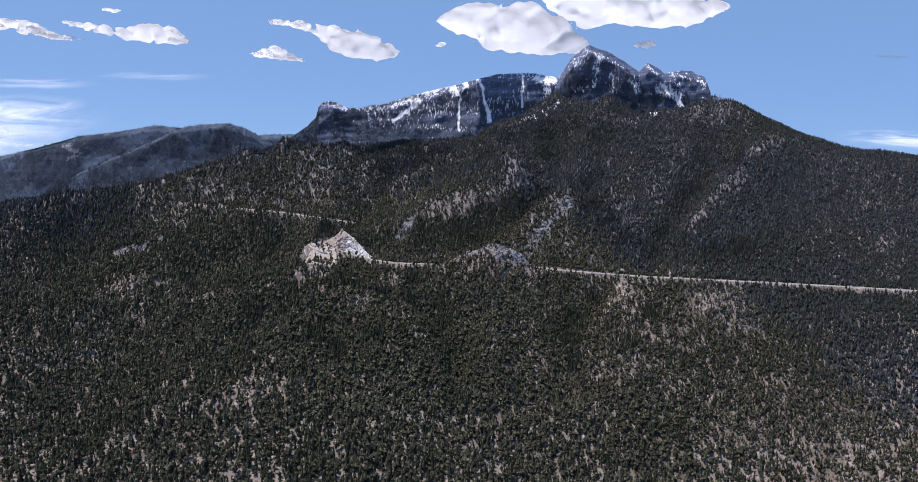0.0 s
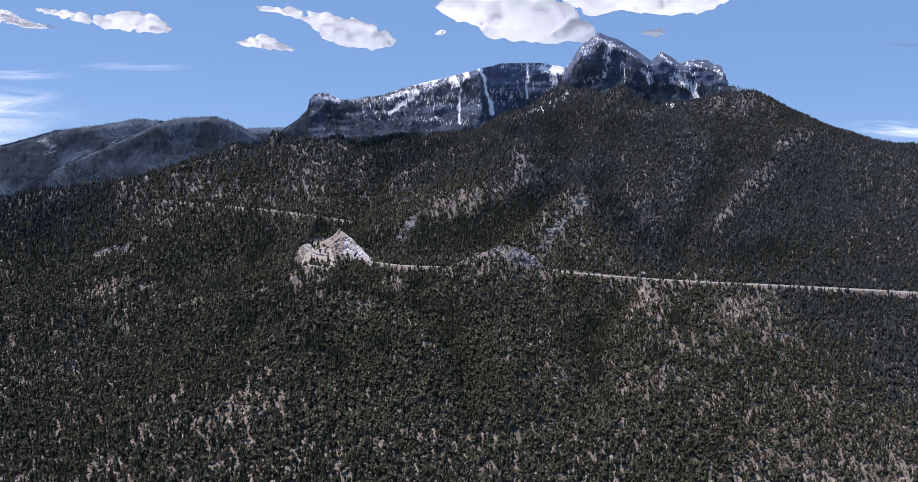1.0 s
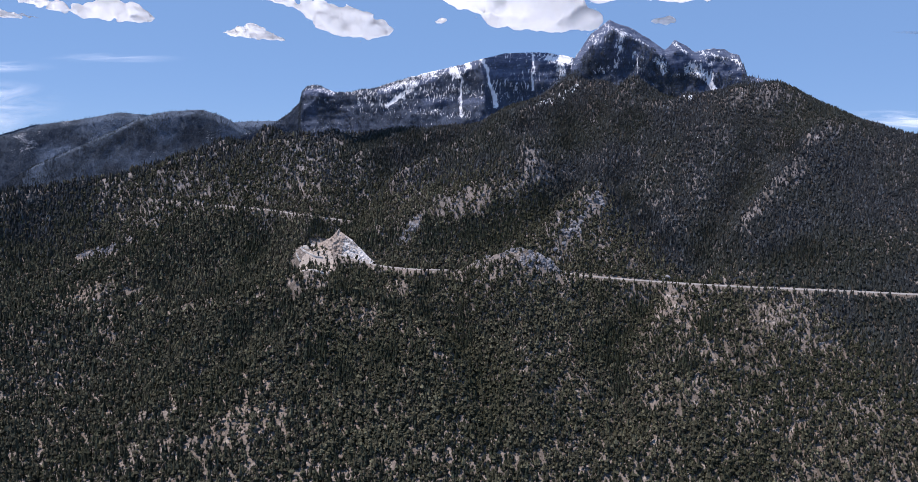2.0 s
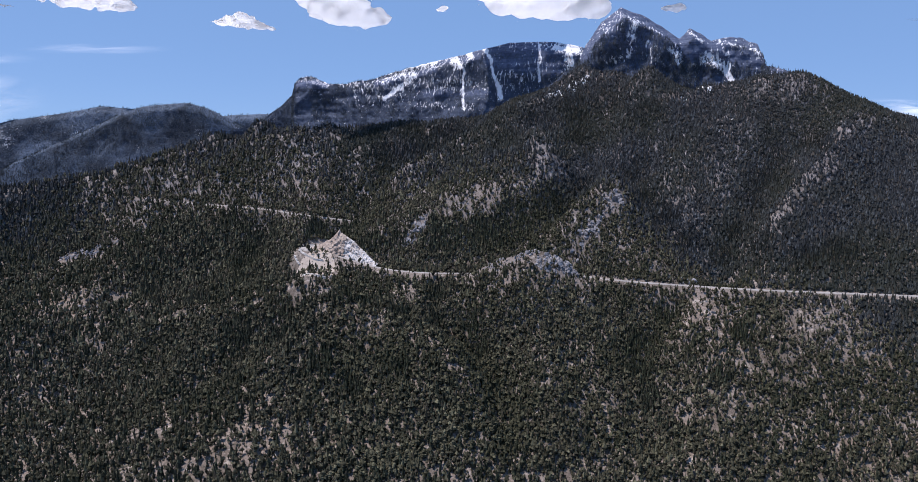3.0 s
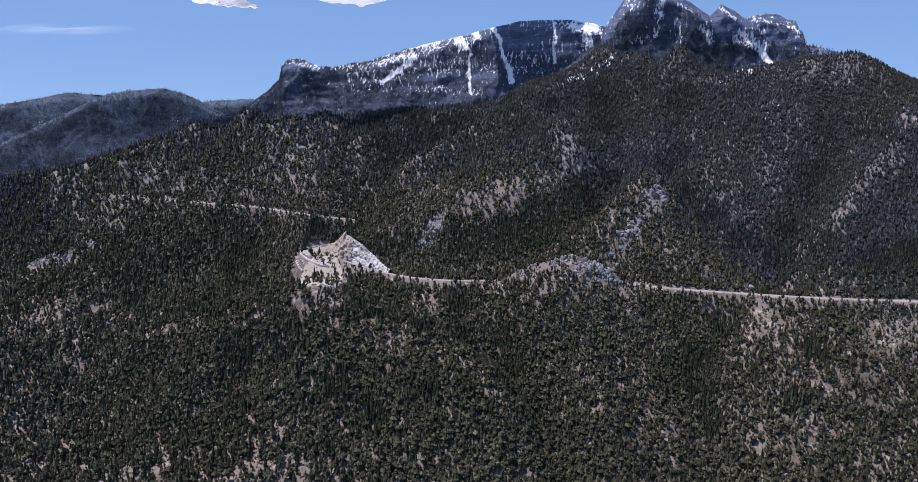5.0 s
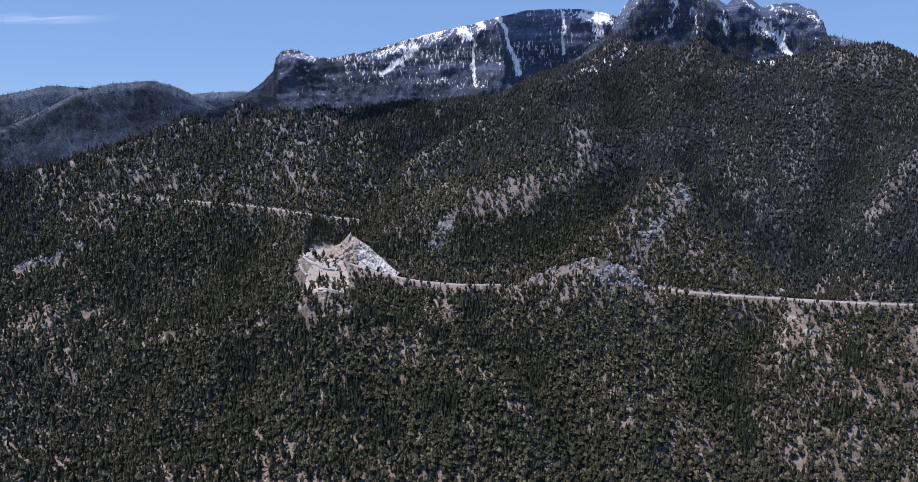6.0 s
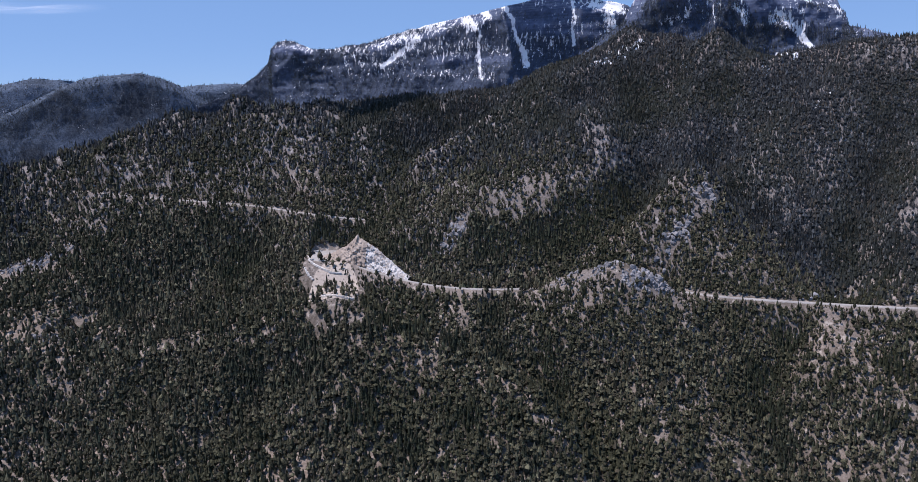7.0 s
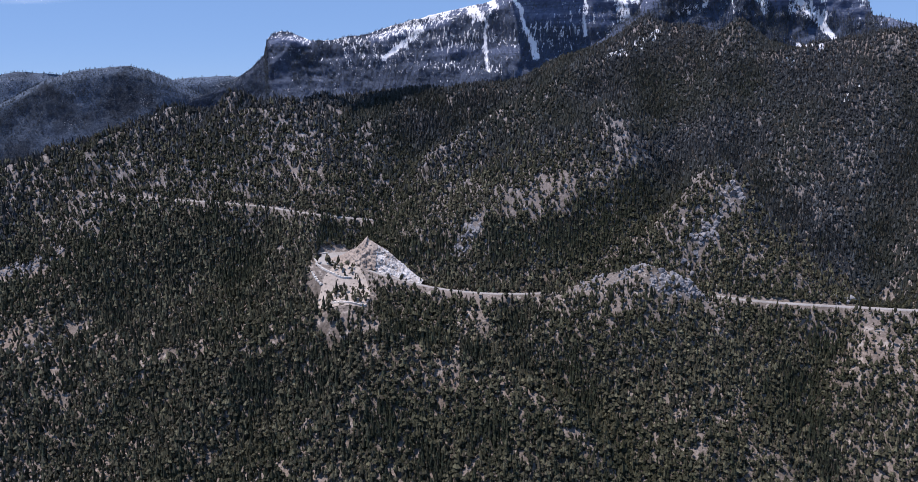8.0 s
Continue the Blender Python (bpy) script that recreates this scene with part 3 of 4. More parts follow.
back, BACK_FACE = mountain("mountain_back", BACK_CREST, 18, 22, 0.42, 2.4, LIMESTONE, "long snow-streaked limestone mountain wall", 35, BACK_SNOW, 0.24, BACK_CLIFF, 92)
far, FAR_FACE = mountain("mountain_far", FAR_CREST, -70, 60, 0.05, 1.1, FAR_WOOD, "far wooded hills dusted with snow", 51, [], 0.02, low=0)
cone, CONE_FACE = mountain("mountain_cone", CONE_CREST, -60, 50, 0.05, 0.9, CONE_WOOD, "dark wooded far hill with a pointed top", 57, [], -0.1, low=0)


# ---- roads ----
def ribbon(name, line, wide, mat, label, up=0.45, thick=0.8):
    d = np.gradient(line[:, :2], axis=0)
    d /= np.linalg.norm(d, axis=1)[:, None] + 1e-9
    side = np.stack([-d[:, 1], d[:, 0]], 1)
    cols = []
    wide = wide * (0.55 + 0.3 * smooth(20, 90, line[:, 0]))[:, None]
    for off, dz in ((-wide / 2 - 0.3, up - thick), (-wide / 2, up), (0 * wide, up + 0.06), (wide / 2, up), (wide / 2 + 0.3, up - thick)):
        cols.append(np.c_[line[:, :2] + side * off, line[:, 2] + dz])
    g = np.stack(cols, 1)
    return tagged(grid_mesh(name, g[..., 0], g[..., 1], g[..., 2], mat), label, "road", kind="structure")


road = ribbon("road", ROAD_LINE, 1.9, ASPHALT, "pale worn asphalt road benched across the slope")
ribbon("road", HIGH_LINE, 1.7, ASPHALT, "pale upper road through the trees")


# ---- trees ----
ICO = np.array([(0, 0, -1), (0.7236, -0.5257, -0.4472), (-0.2764, -0.8506, -0.4472), (-0.8944, 0, -0.4472), (-0.2764, 0.8506, -0.4472),
                (0.7236, 0.5257, -0.4472), (0.2764, -0.8506, 0.4472), (-0.7236, -0.5257, 0.4472), (-0.7236, 0.5257, 0.4472), (0.2764, 0.8506, 0.4472),
                (0.8944, 0, 0.4472), (0, 0, 1)])
ICO_F = []
for k in range(5):
    n = (k + 1) % 5
    ICO_F += [(0, 1 + n, 1 + k), (11, 6 + k, 6 + n), (1 + k, 1 + n, 6 + (k + 1) % 5), (1 + k, 6 + (k + 1) % 5, 6 + k)]
ICO_F = np.array(ICO_F)


OCTA = np.array([(0, 0, -0.8), (1, 0, 0), (0, 1, 0), (-1, 0, 0), (0, -1, 0), (0, 0, 1.0)])
OCTA_F = np.array([(5, 1, 2), (5, 2, 3), (5, 3, 4), (5, 4, 1), (0, 2, 1), (0, 3, 2), (0, 4, 3), (0, 1, 4)])


def clump(rng, centre, size):
    return ICO * (0.72 + 0.5 * rng.random((12, 1))) * np.array(size) + np.array(centre), ICO_F


def tuft(rng, centre, size):
    a = rng.random() * 1.57
    v = OCTA * (0.7 + 0.6 * rng.random((6, 1)))
    v = np.c_[v[:, 0] * math.cos(a) - v[:, 1] * math.sin(a), v[:, 0] * math.sin(a) + v[:, 1] * math.cos(a), v[:, 2]]
    return v * np.array(size) + np.array(centre), OCTA_F


def ragged_cone(rng, z0, z1, radius, sides):
    a = np.arange(sides) / sides * 2 * np.pi + rng.random() * 6.28
    r = radius * (0.6 + 0.65 * rng.random(sides))
    ring = np.c_[np.cos(a) * r, np.sin(a) * r, z0 + (z1 - z0) * 0.3 * (rng.random(sides) - 0.5)]
    v = np.vstack([ring, [(0.03 * (rng.random() - 0.5), 0.03 * (rng.random() - 0.5), z1)]])
    return v, np.array([(k, (k + 1) % sides, sides) for k in range(sides)])


def post(z0, z1, r0, r1, sides=3):
    a = np.arange(sides) / sides * 2 * np.pi
    v = np.vstack([np.c_[np.cos(a) * r0, np.sin(a) * r0, np.full(sides, z0)], np.c_[np.cos(a) * r1, np.sin(a) * r1, np.full(sides, z1)]])
    f = []
    for k in range(sides):
        n = (k + 1) % sides
        f += [(k, n, sides + n), (k, sides + n, sides + k)]
    return v, np.array(f)


def join(pieces):
    vs, fs, n = [], [], 0
    for v, f in pieces:
        vs.append(v), fs.append(f + n)
        n += len(v)
    return np.vstack(vs), np.vstack(fs)


def pinyon_crown(seed, tufts, fine=False):
    """A round, uneven crown one unit high, of clumps with gaps."""
    rng = np.random.default_rng(seed)
    out = [(clump if fine else tuft)(rng, (0, 0, 0.52), (0.15, 0.15, 0.48) if tufts > 2 else (0.18, 0.18, 0.46))]
    for k in range(tufts):
        a, h = rng.random() * 6.28, 0.15 + 0.62 * rng.random()
        r = (0.17 * (1.1 - h) + 0.05) * (1.15 if tufts > 3 else 1.0)
        w = (0.10 if fine else 0.12) + 0.07 * rng.random()
        out.append((clump if fine else tuft)(rng, (math.cos(a) * r, math.sin(a) * r, h), (w, w, w * 1.25)))
    return join(out)


def fir_crown(seed, tiers, sides):
    rng = np.random.default_rng(seed)
    out = []
    for k in range(tiers):
        lo = 0.1 + 0.78 * k / tiers
        out.append(ragged_cone(rng, lo, min(1.0, lo + 0.95 / tiers + 0.16), 0.15 * (1 - k / tiers) ** 0.8 + 0.03, sides))
    return join(out)


def scatter(name, shapes, spots, mats, label, category, seed):
    """One object of many alike growths: shapes are (verts, faces, slot) at unit height; spots rows of x, y, z, height, width."""
    rng = np.random.default_rng(seed)
    pick = rng.integers(0, len(shapes), len(spots))
    allv, allf, alls, n = [], [], [], 0
    for k, (v, f, slot) in enumerate(shapes):
        p = spots[pick == k]
        if not len(p):
            continue
        a = rng.random(len(p)) * 2 * np.pi
        c, s = np.cos(a)[:, None], np.sin(a)[:, None]
        w, h = (p[:, 4] * p[:, 3])[:, None], p[:, 3][:, None]
        x = (v[:, 0] * c - v[:, 1] * s) * w + p[:, 0:1]
        y = (v[:, 0] * s + v[:, 1] * c) * w + p[:, 1:2]
        z = v[:, 2] * h + p[:, 2:3]
        allv.append(np.stack([x, y, z], -1).reshape(-1, 3))
        allf.append((f[None] + (np.arange(len(p)) * len(v))[:, None, None] + n).reshape(-1, 3))
        alls.append(np.tile(slot, len(p)))
        n += len(p) * len(v)
    mesh = bpy.data.meshes.new(name)
    fill(mesh, np.vstack(allv), np.vstack(allf), False)
    for m in mats:
        mesh.materials.append(m)
    mesh.polygons.foreach_set("material_index", np.concatenate(alls).astype(np.int32))
    return tagged(new(name, mesh), label, category, kind="stuff")


def with_trunk(crown):
    v, f = join([crown, post(-0.12, 0.5, 0.035, 0.015)])
    slot = np.zeros(len(f), np.int32)
    slot[len(crown[1]):] = 1
    return v, f, slot


def bare(crown):
    return crown[0], crown[1], np.zeros(len(crown[1]), np.int32)


NEAR_PINYON = [with_trunk(pinyon_crown(k, 4)) for k in range(16)]
MID_PINYON = [bare(pinyon_crown(20 + k, 1)) for k in range(12)]
FAR_PINYON = [bare(tuft(np.random.default_rng(30 + k), (0, 0, 0.45), (0.25, 0.25, 0.55))) for k in range(7)] + [bare(ragged_cone(np.random.default_rng(130 + k), 0.03, 1.0, 0.26, 5)) for k in range(7)]
TINY_FIR = [bare(fir_crown(80 + k, 2, 3)) for k in range(8)]
NEAR_FIR = [with_trunk(fir_crown(40 + k, 5, 5)) for k in range(14)]
FAR_FIR = [bare(fir_crown(60 + k, 2, 5)) for k in range(8)]

KNOB = [(-113, 568, -49.8), (-108, 565, -47.4), (-103, 562.5, -45), (-98.5, 560, -42.2), (-95, 558.5, -39.4), (-92, 557, -35.6), (-91, 556, -38.0), (-87, 553.5, -40), (-82, 549, -43),
        (-77, 545, -47), (-72, 540, -51), (-66, 534, -56)]

# courses of the low walls below the lay-by
WALL_UPPER = [(-120, 562), (-116, 553), (-111, 548), (-107, 545), (-102, 545)]
WALL_SIDE = [(-122, 556), (-120, 550), (-117, 545)]
WALL_TERRACE = [(-112, 524), (-107, 518), (-104, 516), (-99, 516), (-96, 519)]

# hollows filled with dense firs, and stony ground where trees stand apart: x, y, z, reach
HOLLOWS = [(-65, 632, 12, 16), (-39, 631, 16, 18), (-17, 635, 27, 13), (-47, 649, 32, 11), (-74, 661, 29, 9), (15, 618, 41, 5), (41, 578, 39, 10),
           (66, 569, 43, 12), (87, 560, 48, 12), (105, 536, 39, 9), (67, 556, 26, 8), (40, 518, -16, 11), (19, 516, -26, 13), (1, 515, -34, 12),
           (-26, 524, -39, 13), (-53, 541, -44, 9), (63, 528, -6, 8), (94, 523, 2, 7), (97, 497, -12, 9), (102, 483, -24, 9), (110, 466, -34, 8),
           (125, 458, -41, 7), (101, 523, 9, 6)]
HOLLOWS += [(154, 476, 0, 9), (162, 481, 15, 8), (146, 470, -13, 8), (182, 473, 22, 9), (179, 479, 27, 7), (133, 463, -30, 8), (138, 441, -36, 8),
            (169, 421, -36, 10), (152, 425, -39, 9), (177, 456, 19, 7), (135, 505, 28, 4), (-379, 724, -55, 38), (-365, 739, -32, 23),
            (-331, 679, -69, 16), (-242, 639, -68, 26), (-198, 635, -60, 21), (-162, 624, -54, 16), (-224, 655, -49, 17), (-164, 611, -69, 18),
            (-235, 616, -90, 14), (-184, 576, -84, 11), (-260, 631, -80, 12), (-151, 511, -99, 16)]
HOLLOWS += [(-119, 498, -90, 14), (-82, 488, -68, 8), (-70, 484, -72, 7), (-51, 470, -76, 7), (-30, 489, -70, 8), (-30, 472, -83, 9),
            (-12, 463, -80, 8), (-7, 452, -92, 7), (85, 433, -67, 7), (71, 426, -83, 8), (69, 416, -94, 8), (68, 403, -103, 7), (111, 401, -71, 6),
            (95, 388, -87, 6), (-182, 643, -37, 12), (-148, 618, -45, 10), (-88, 580, -39, 9), (-71, 550, -45, 8), (-112, 590, -40, 8),
            (-94, 466, -100, 9), (-75, 446, -112, 8), (-52, 441, -99, 7)]
OPEN_GROUND = [(-145, 659, 15, 18), (-134, 640, 0, 18), (-158, 657, -1, 15), (-172, 658, -12, 13), (-109, 654, 25, 11), (-82, 630, 8, 10),
               (-186, 664, -17, 11), (-218, 686, -12, 14), (-233, 690, -20, 11), (-165, 647, -23, 9), (-318, 730, -25, 18), (-292, 728, -12, 18),
               (-339, 740, -20, 14), (-275, 698, -27, 14), (-251, 705, -7, 12), (-291, 694, -43, 16), (-264, 683, -39, 11), (-218, 666, -34, 8),
               (-129, 604, -32, 7), (-144, 617, -39, 7), (-52, 585, -6, 10), (-37, 567, -14, 7), (-49, 571, -18, 7)]
OPEN_GROUND += [(-81, 607, -22, 7), (-25, 537, -19, 9), (-4, 530, -13, 8), (6, 522, -18, 6), (-8, 523, -25, 5), (-6, 581, 12, 8), (10, 583, 22, 6),
                (-12, 590, 16, 6), (30, 581, 34, 3), (4, 594, 27, 3), (45, 580, 44, 4), (40, 536, 14, 12), (45, 528, 2, 10), (27, 524, -8, 9),
                (18, 532, -4, 8), (59, 541, 10, 8), (87, 534, 16, 7), (105, 524, 16, 7), (76, 546, 13, 6), (120, 517, 23, 5), (115, 495, 0, 11),
                (133, 491, 10, 11), (132, 482, -3, 9)]
OPEN_GROUND += [(108, 495, -7, 6), (148, 489, 19, 6), (145, 496, 28, 5), (175, 491, 49, 7), (165, 498, 49, 5), (153, 494, 32, 4), (190, 458, 29, 5),
                (202, 456, 26, 6), (188, 444, 7, 9), (168, 476, 11, 4), (177, 444, 5, 7), (166, 446, -2, 6), (147, 444, -19, 8), (163, 440, -13, 9),
                (183, 435, -13, 7), (116, 457, -47, 7), (87, 447, -48, 7), (126, 446, -54, 5), (71, 463, -38, 6), (21, 474, -40, 8),
                (37, 464, -44, 8), (6, 479, -46, 6), (-44, 494, -64, 8)]
OPEN_GROUND += [(-51, 489, -70, 5), (-82, 476, -81, 6), (-66, 468, -82, 7), (-54, 460, -84, 5), (-60, 457, -92, 3), (23, 440, -77, 4),
                (21, 425, -87, 3), (36, 436, -80, 4), (9, 428, -96, 3), (-27, 435, -87, 4), (-40, 440, -91, 3), (97, 417, -62, 10),
                (111, 418, -59, 8), (90, 420, -68, 6), (140, 395, -62, 10), (147, 385, -68, 10), (151, 375, -78, 10), (127, 381, -81, 8),
                (111, 389, -81, 7), (91, 375, -101, 9), (78, 389, -101, 6), (47, 406, -101, 7), (-278, 604, -94, 12)]
OPEN_GROUND += [(-303, 600, -97, 12), (-258, 612, -97, 10), (-338, 649, -86, 9), (-254, 562, -117, 5), (-199, 552, -95, 5), (-183, 544, -90, 4),
                (-158, 530, -83, 4), (-135, 516, -77, 5), (-117, 508, -70, 4), (-122, 437, -124, 9), (-133, 426, -130, 8), (-53, 413, -119, 6),
                (-14, 402, -116, 5)]
OPEN_GROUND += [(228, 435, 10, 18), (243, 426, -3, 18), (210, 436, -5, 16), (214, 426, -25, 14), (235, 412, -28, 16), (205, 458, 22, 14), (195, 445, 5, 14), (222, 448, 22, 12)]
BARE = [(-232, 719, 30, 9), (-249, 727, 24, 9), (-226, 720, 33, 8), (-315, 768, 4, 5), (-328, 763, 2, 5), (-342, 753, -1, 4), (-230, 743, 30, 10), (-238, 743, 23, 9), (-324, 761, 0, 9), (-342, 756, -5, 9), (-303, 758, 6, 8), (38, 381, -130, 5), (42, 388, -126, 4), (34, 374, -133, 5)]


def near_places(x, y, z, places):
    out = np.zeros(x.shape)
    for px, py, pz, reach in places:
        d = np.sqrt((x - px) ** 2 + (y - py) ** 2 + (z - pz) ** 2) / reach
        out = np.maximum(out, 1 - smooth(0.4, 1.5, d))
    return out


def tree_size(x, y):
    """Tall trees in the western valley, ever smaller ones eastwards and towards the heights."""
    return np.clip(4.5 - 0.012 * x - 0.008 * (y - 430), 1.95, 5.4)


rng = np.random.default_rng(7)


def sow(x0, x1, y0, y1, most):
    """Places for trees over one stretch of the land; most: the densest stand, trees a square metre."""
    cell = 1 / math.sqrt(most)
    x, y = np.meshgrid(np.arange(x0, x1, cell), np.arange(y0, y1, cell))
    x = (x + cell * 0.95 * rng.random(x.shape)).ravel()
    y = (y + cell * 0.95 * rng.random(y.shape)).ravel()
    keep = (x > -0.67 * y - 30) & (x < 0.67 * y + 22) & (y > 341 - np.where(x < 0, 0.08, 0.27) * x)
    x, y = x[keep], y[keep]
    z = height_at(x, y)
    e = 3.0
    sx, sy = (height_at(x + e, y) - z) / e, (height_at(x, y + e) - z) / e
    area = np.sqrt(1 + sx ** 2 + sy ** 2)
    size = tree_size(x, y)
    dense, thin = near_places(x, y, z, HOLLOWS), near_places(x, y, z, [(a, b, c, 1.3 * reach) for a, b, c, reach in OPEN_GROUND])
    grove = 0.5 * fbm(x, y, 40, 3, 90) + 0.75 * fbm(x, y, 3.0, 2, 95)
    dense = np.maximum(dense, 0.22 * smooth(-120, -190, x) * smooth(-35, -60, z) * (1 - thin))
    dry = smooth(20, 90, x) * smooth(470, 430, y)
    high = smooth(470, 560, y + 0.5 * x)
    lay = relief_at(x, y)
    cover = 0.76 + 0.05 * high + 0.26 * grove + 0.65 * dense - 0.06 * smooth(-130, -200, x) - 0.17 * smooth(-108, -134, z) - 0.28 * thin - 0.06 * dry - 0.12 * lay - 0.22 * smooth(500, 420, y) * smooth(-60, -150, x) - 0.45 * near_places(x, y, z, BARE)
    cover = np.clip(cover, 0.32, 1.3) * (1 + 0.6 * smooth(0.7, 1.4, sy) * smooth(470, 440, y))
    chance = cover * area / (0.785 * (0.385 * size) ** 2) / most * np.where(sy < np.where(y < 490, -0.7, -0.15), 0.06, 1.0)
    ok = rng.random(len(x)) < chance
    x, y, z, size, dense, thin = (a[ok] for a in (x, y, z, size, dense, thin))
    d1, _ = to_line(x, y, ROAD_LINE[::2])
    d2, _ = to_line(x, y, HIGH_LINE[::2])
    _, y1 = to_line(x, y, ROAD_LINE[::2][:, [0, 1, 1]])
    _, y2 = to_line(x, y, HIGH_LINE[::2][:, [0, 1, 1]])
    verge = rng.random(len(x)) < 0.88
    ok = (d1 > 2.9) & (d2 > 1.5) & ~((y < y1) & (d1 < np.where(x < 0, 4.8, 3.9)) & verge & ((x > 48) | (x < -22))) & ~((y < y2) & (d2 < 3.2) & verge) & ~clear_of_trees(x, y)
    return [a[ok] for a in (x, y, z, size, dense, thin)]


def clear_of_trees(x, y):
    """The overlook with its lay-by, rock knob and terrace stays open, but for a few trees."""
    pad = ((x + 110) / 12) ** 2 + ((y - 573) / 14) ** 2 < 1
    d, _ = to_line(x, y + 4, np.array(KNOB)[:, :3])
    knob = d < 3.6
    terrace = (((x + 106) / 17) ** 2 + ((y - 530) / 31) ** 2 < 1) & (rng.random(len(x)) < 0.62)
    rubble = np.zeros(len(x), bool)
    for rx, ry, rw, rd in ((36, 461, 13, 7), (55, 478, 9, 4), (71, 481, 7, 4), (-42, 537, 9, 5), (-306, 671, 25, 9), (-306, 667, 22, 7)):
        rubble |= ((x - rx) / rw) ** 2 + ((y - ry) / rd) ** 2 < 1
    d, _ = to_line(x, y + 2, along(MOUND[1:], 2))
    rubble |= d < 6.0
    rubble &= rng.random(len(x)) < np.where(x < -250, 0.8 + 0.9 * fbm(x, y, 7, 2, 41), 0.62)
    walls = np.zeros(len(x), bool)
    for line in (WALL_UPPER, WALL_SIDE, WALL_TERRACE):
        d, _ = to_line(x, y + 3.0, along([(a, b, 0) for a, b in line], 1.5))
        walls |= d < 3.6
    return pad | knob | terrace | walls | rubble


def specimen(crown, slot_mats, name, label):
    """One tree of its own: an empty foot, a trunk and a crown."""
    foot = tagged(new(name), label, "tree", "trees on the near slope")
    trunk_mesh, crown_mesh = bpy.data.meshes.new("trunk"), bpy.data.meshes.new("crown")
    fill(trunk_mesh, *post(-0.15, 0.7, 0.045, 0.012, 6), True)
    fill(crown_mesh, *crown, False)
    for mesh, mat in ((trunk_mesh, slot_mats[1]), (crown_mesh, slot_mats[0])):
        mesh.materials.append(mat)
        new(mesh.name.split(".")[0], mesh).parent = foot
    return foot


fields = []
BLOCKS = [(x0, x0 + 60, y0, y0 + 35) for y0 in range(265, 790, 35) for x0 in range(-570, 420, 60)]
KINDS = [(NEAR_PINYON, NEAR_FIR), (MID_PINYON, FAR_FIR), (FAR_PINYON, TINY_FIR)]
for x0, x1, y0, y1 in BLOCKS:
    least = float(tree_size(np.array([x0, x1]), np.array([y1, y1])).min())
    x, y, z, size, dense, thin = sow(x0, x1, y0, y1, 1.9 / (0.785 * (0.385 * least) ** 2))
    if not len(x):
        continue
    vary = 0.42 + 0.9 * rng.random(len(x)) ** 1.2
    fir = rng.random(len(x)) < np.clip(0.16 + 0.75 * dense * (0.35 + 0.65 * smooth(-230, -110, x)) - 0.12 * thin, 0.04, 0.92)
    rows = np.c_[x, y, z, size * vary, np.where(fir, 0.8, 0.9) + 0.35 * rng.random(len(x))]
    rows[fir, 3] *= 1.2
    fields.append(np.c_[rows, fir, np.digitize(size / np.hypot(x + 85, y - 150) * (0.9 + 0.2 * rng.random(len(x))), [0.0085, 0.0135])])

# the nearest stand, tree by tree
rows = np.concatenate(fields)
near = 2 - rows[:, 6].astype(int)
fir = rows[:, 5] > 0.5
stand = (rows[:, 0] > -85) & (rows[:, 0] < 5) & (rows[:, 1] > 396) & (rows[:, 1] < 430)
stand &= np.cumsum(stand) <= 290
models = {True: [specimen(fir_crown(200 + k, 8, 9), (FIR, BARK), "fir_tree", "pointed dark green fir on the stony slope") for k in range(5)],
          False: [specimen(pinyon_crown(220 + k, 11, True), (PINYON, BARK), "pinyon_tree", "round dark pinyon pine on the stony slope") for k in range(6)]}
used = set()
for row, is_fir in zip(rows[stand], fir[stand]):
    model = models[bool(is_fir)][rng.integers(0, len(models[bool(is_fir)]))]
    m = pose(row[0], row[1], row[2] - 0.1, 0, 0, rng.random() * 360)
    tree = copy_thing(model, m) if model.name in used else model
    tree.matrix_basis = m
    tree.scale = (row[3] * row[4], row[3] * row[4], row[3])
    used.add(model.name)
rows, fir, near = rows[~stand], fir[~stand], near[~stand]

for k, (where, needles) in enumerate((("near slope", (PINYON, FIR)), ("middle hills", (PINYON, FIR)), ("upper hills", (HAZED_PINYON, HAZED_FIR)))):
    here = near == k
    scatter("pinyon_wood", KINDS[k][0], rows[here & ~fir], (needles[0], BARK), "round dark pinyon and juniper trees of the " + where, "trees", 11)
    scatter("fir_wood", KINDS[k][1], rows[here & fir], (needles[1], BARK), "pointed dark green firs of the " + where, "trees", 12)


# the wood goes on down the valley under the flight
r = np.random.default_rng(61)
vx, vy = r.uniform(-420, 330, 15000), r.uniform(-120, 345, 15000)
keep = vy < 343 - np.where(vx < 0, 0.08, 0.27) * vx
vx, vy = vx[keep], vy[keep]
scatter("pinyon_wood", MID_PINYON, np.c_[vx, vy, height_at(vx, vy) - 0.1, 3.5 + 3.5 * r.random(len(vx)), 0.85 + 0.3 * r.random(len(vx))], (PINYON, BARK), "round dark pinyon trees of the valley floor", "trees", 62)


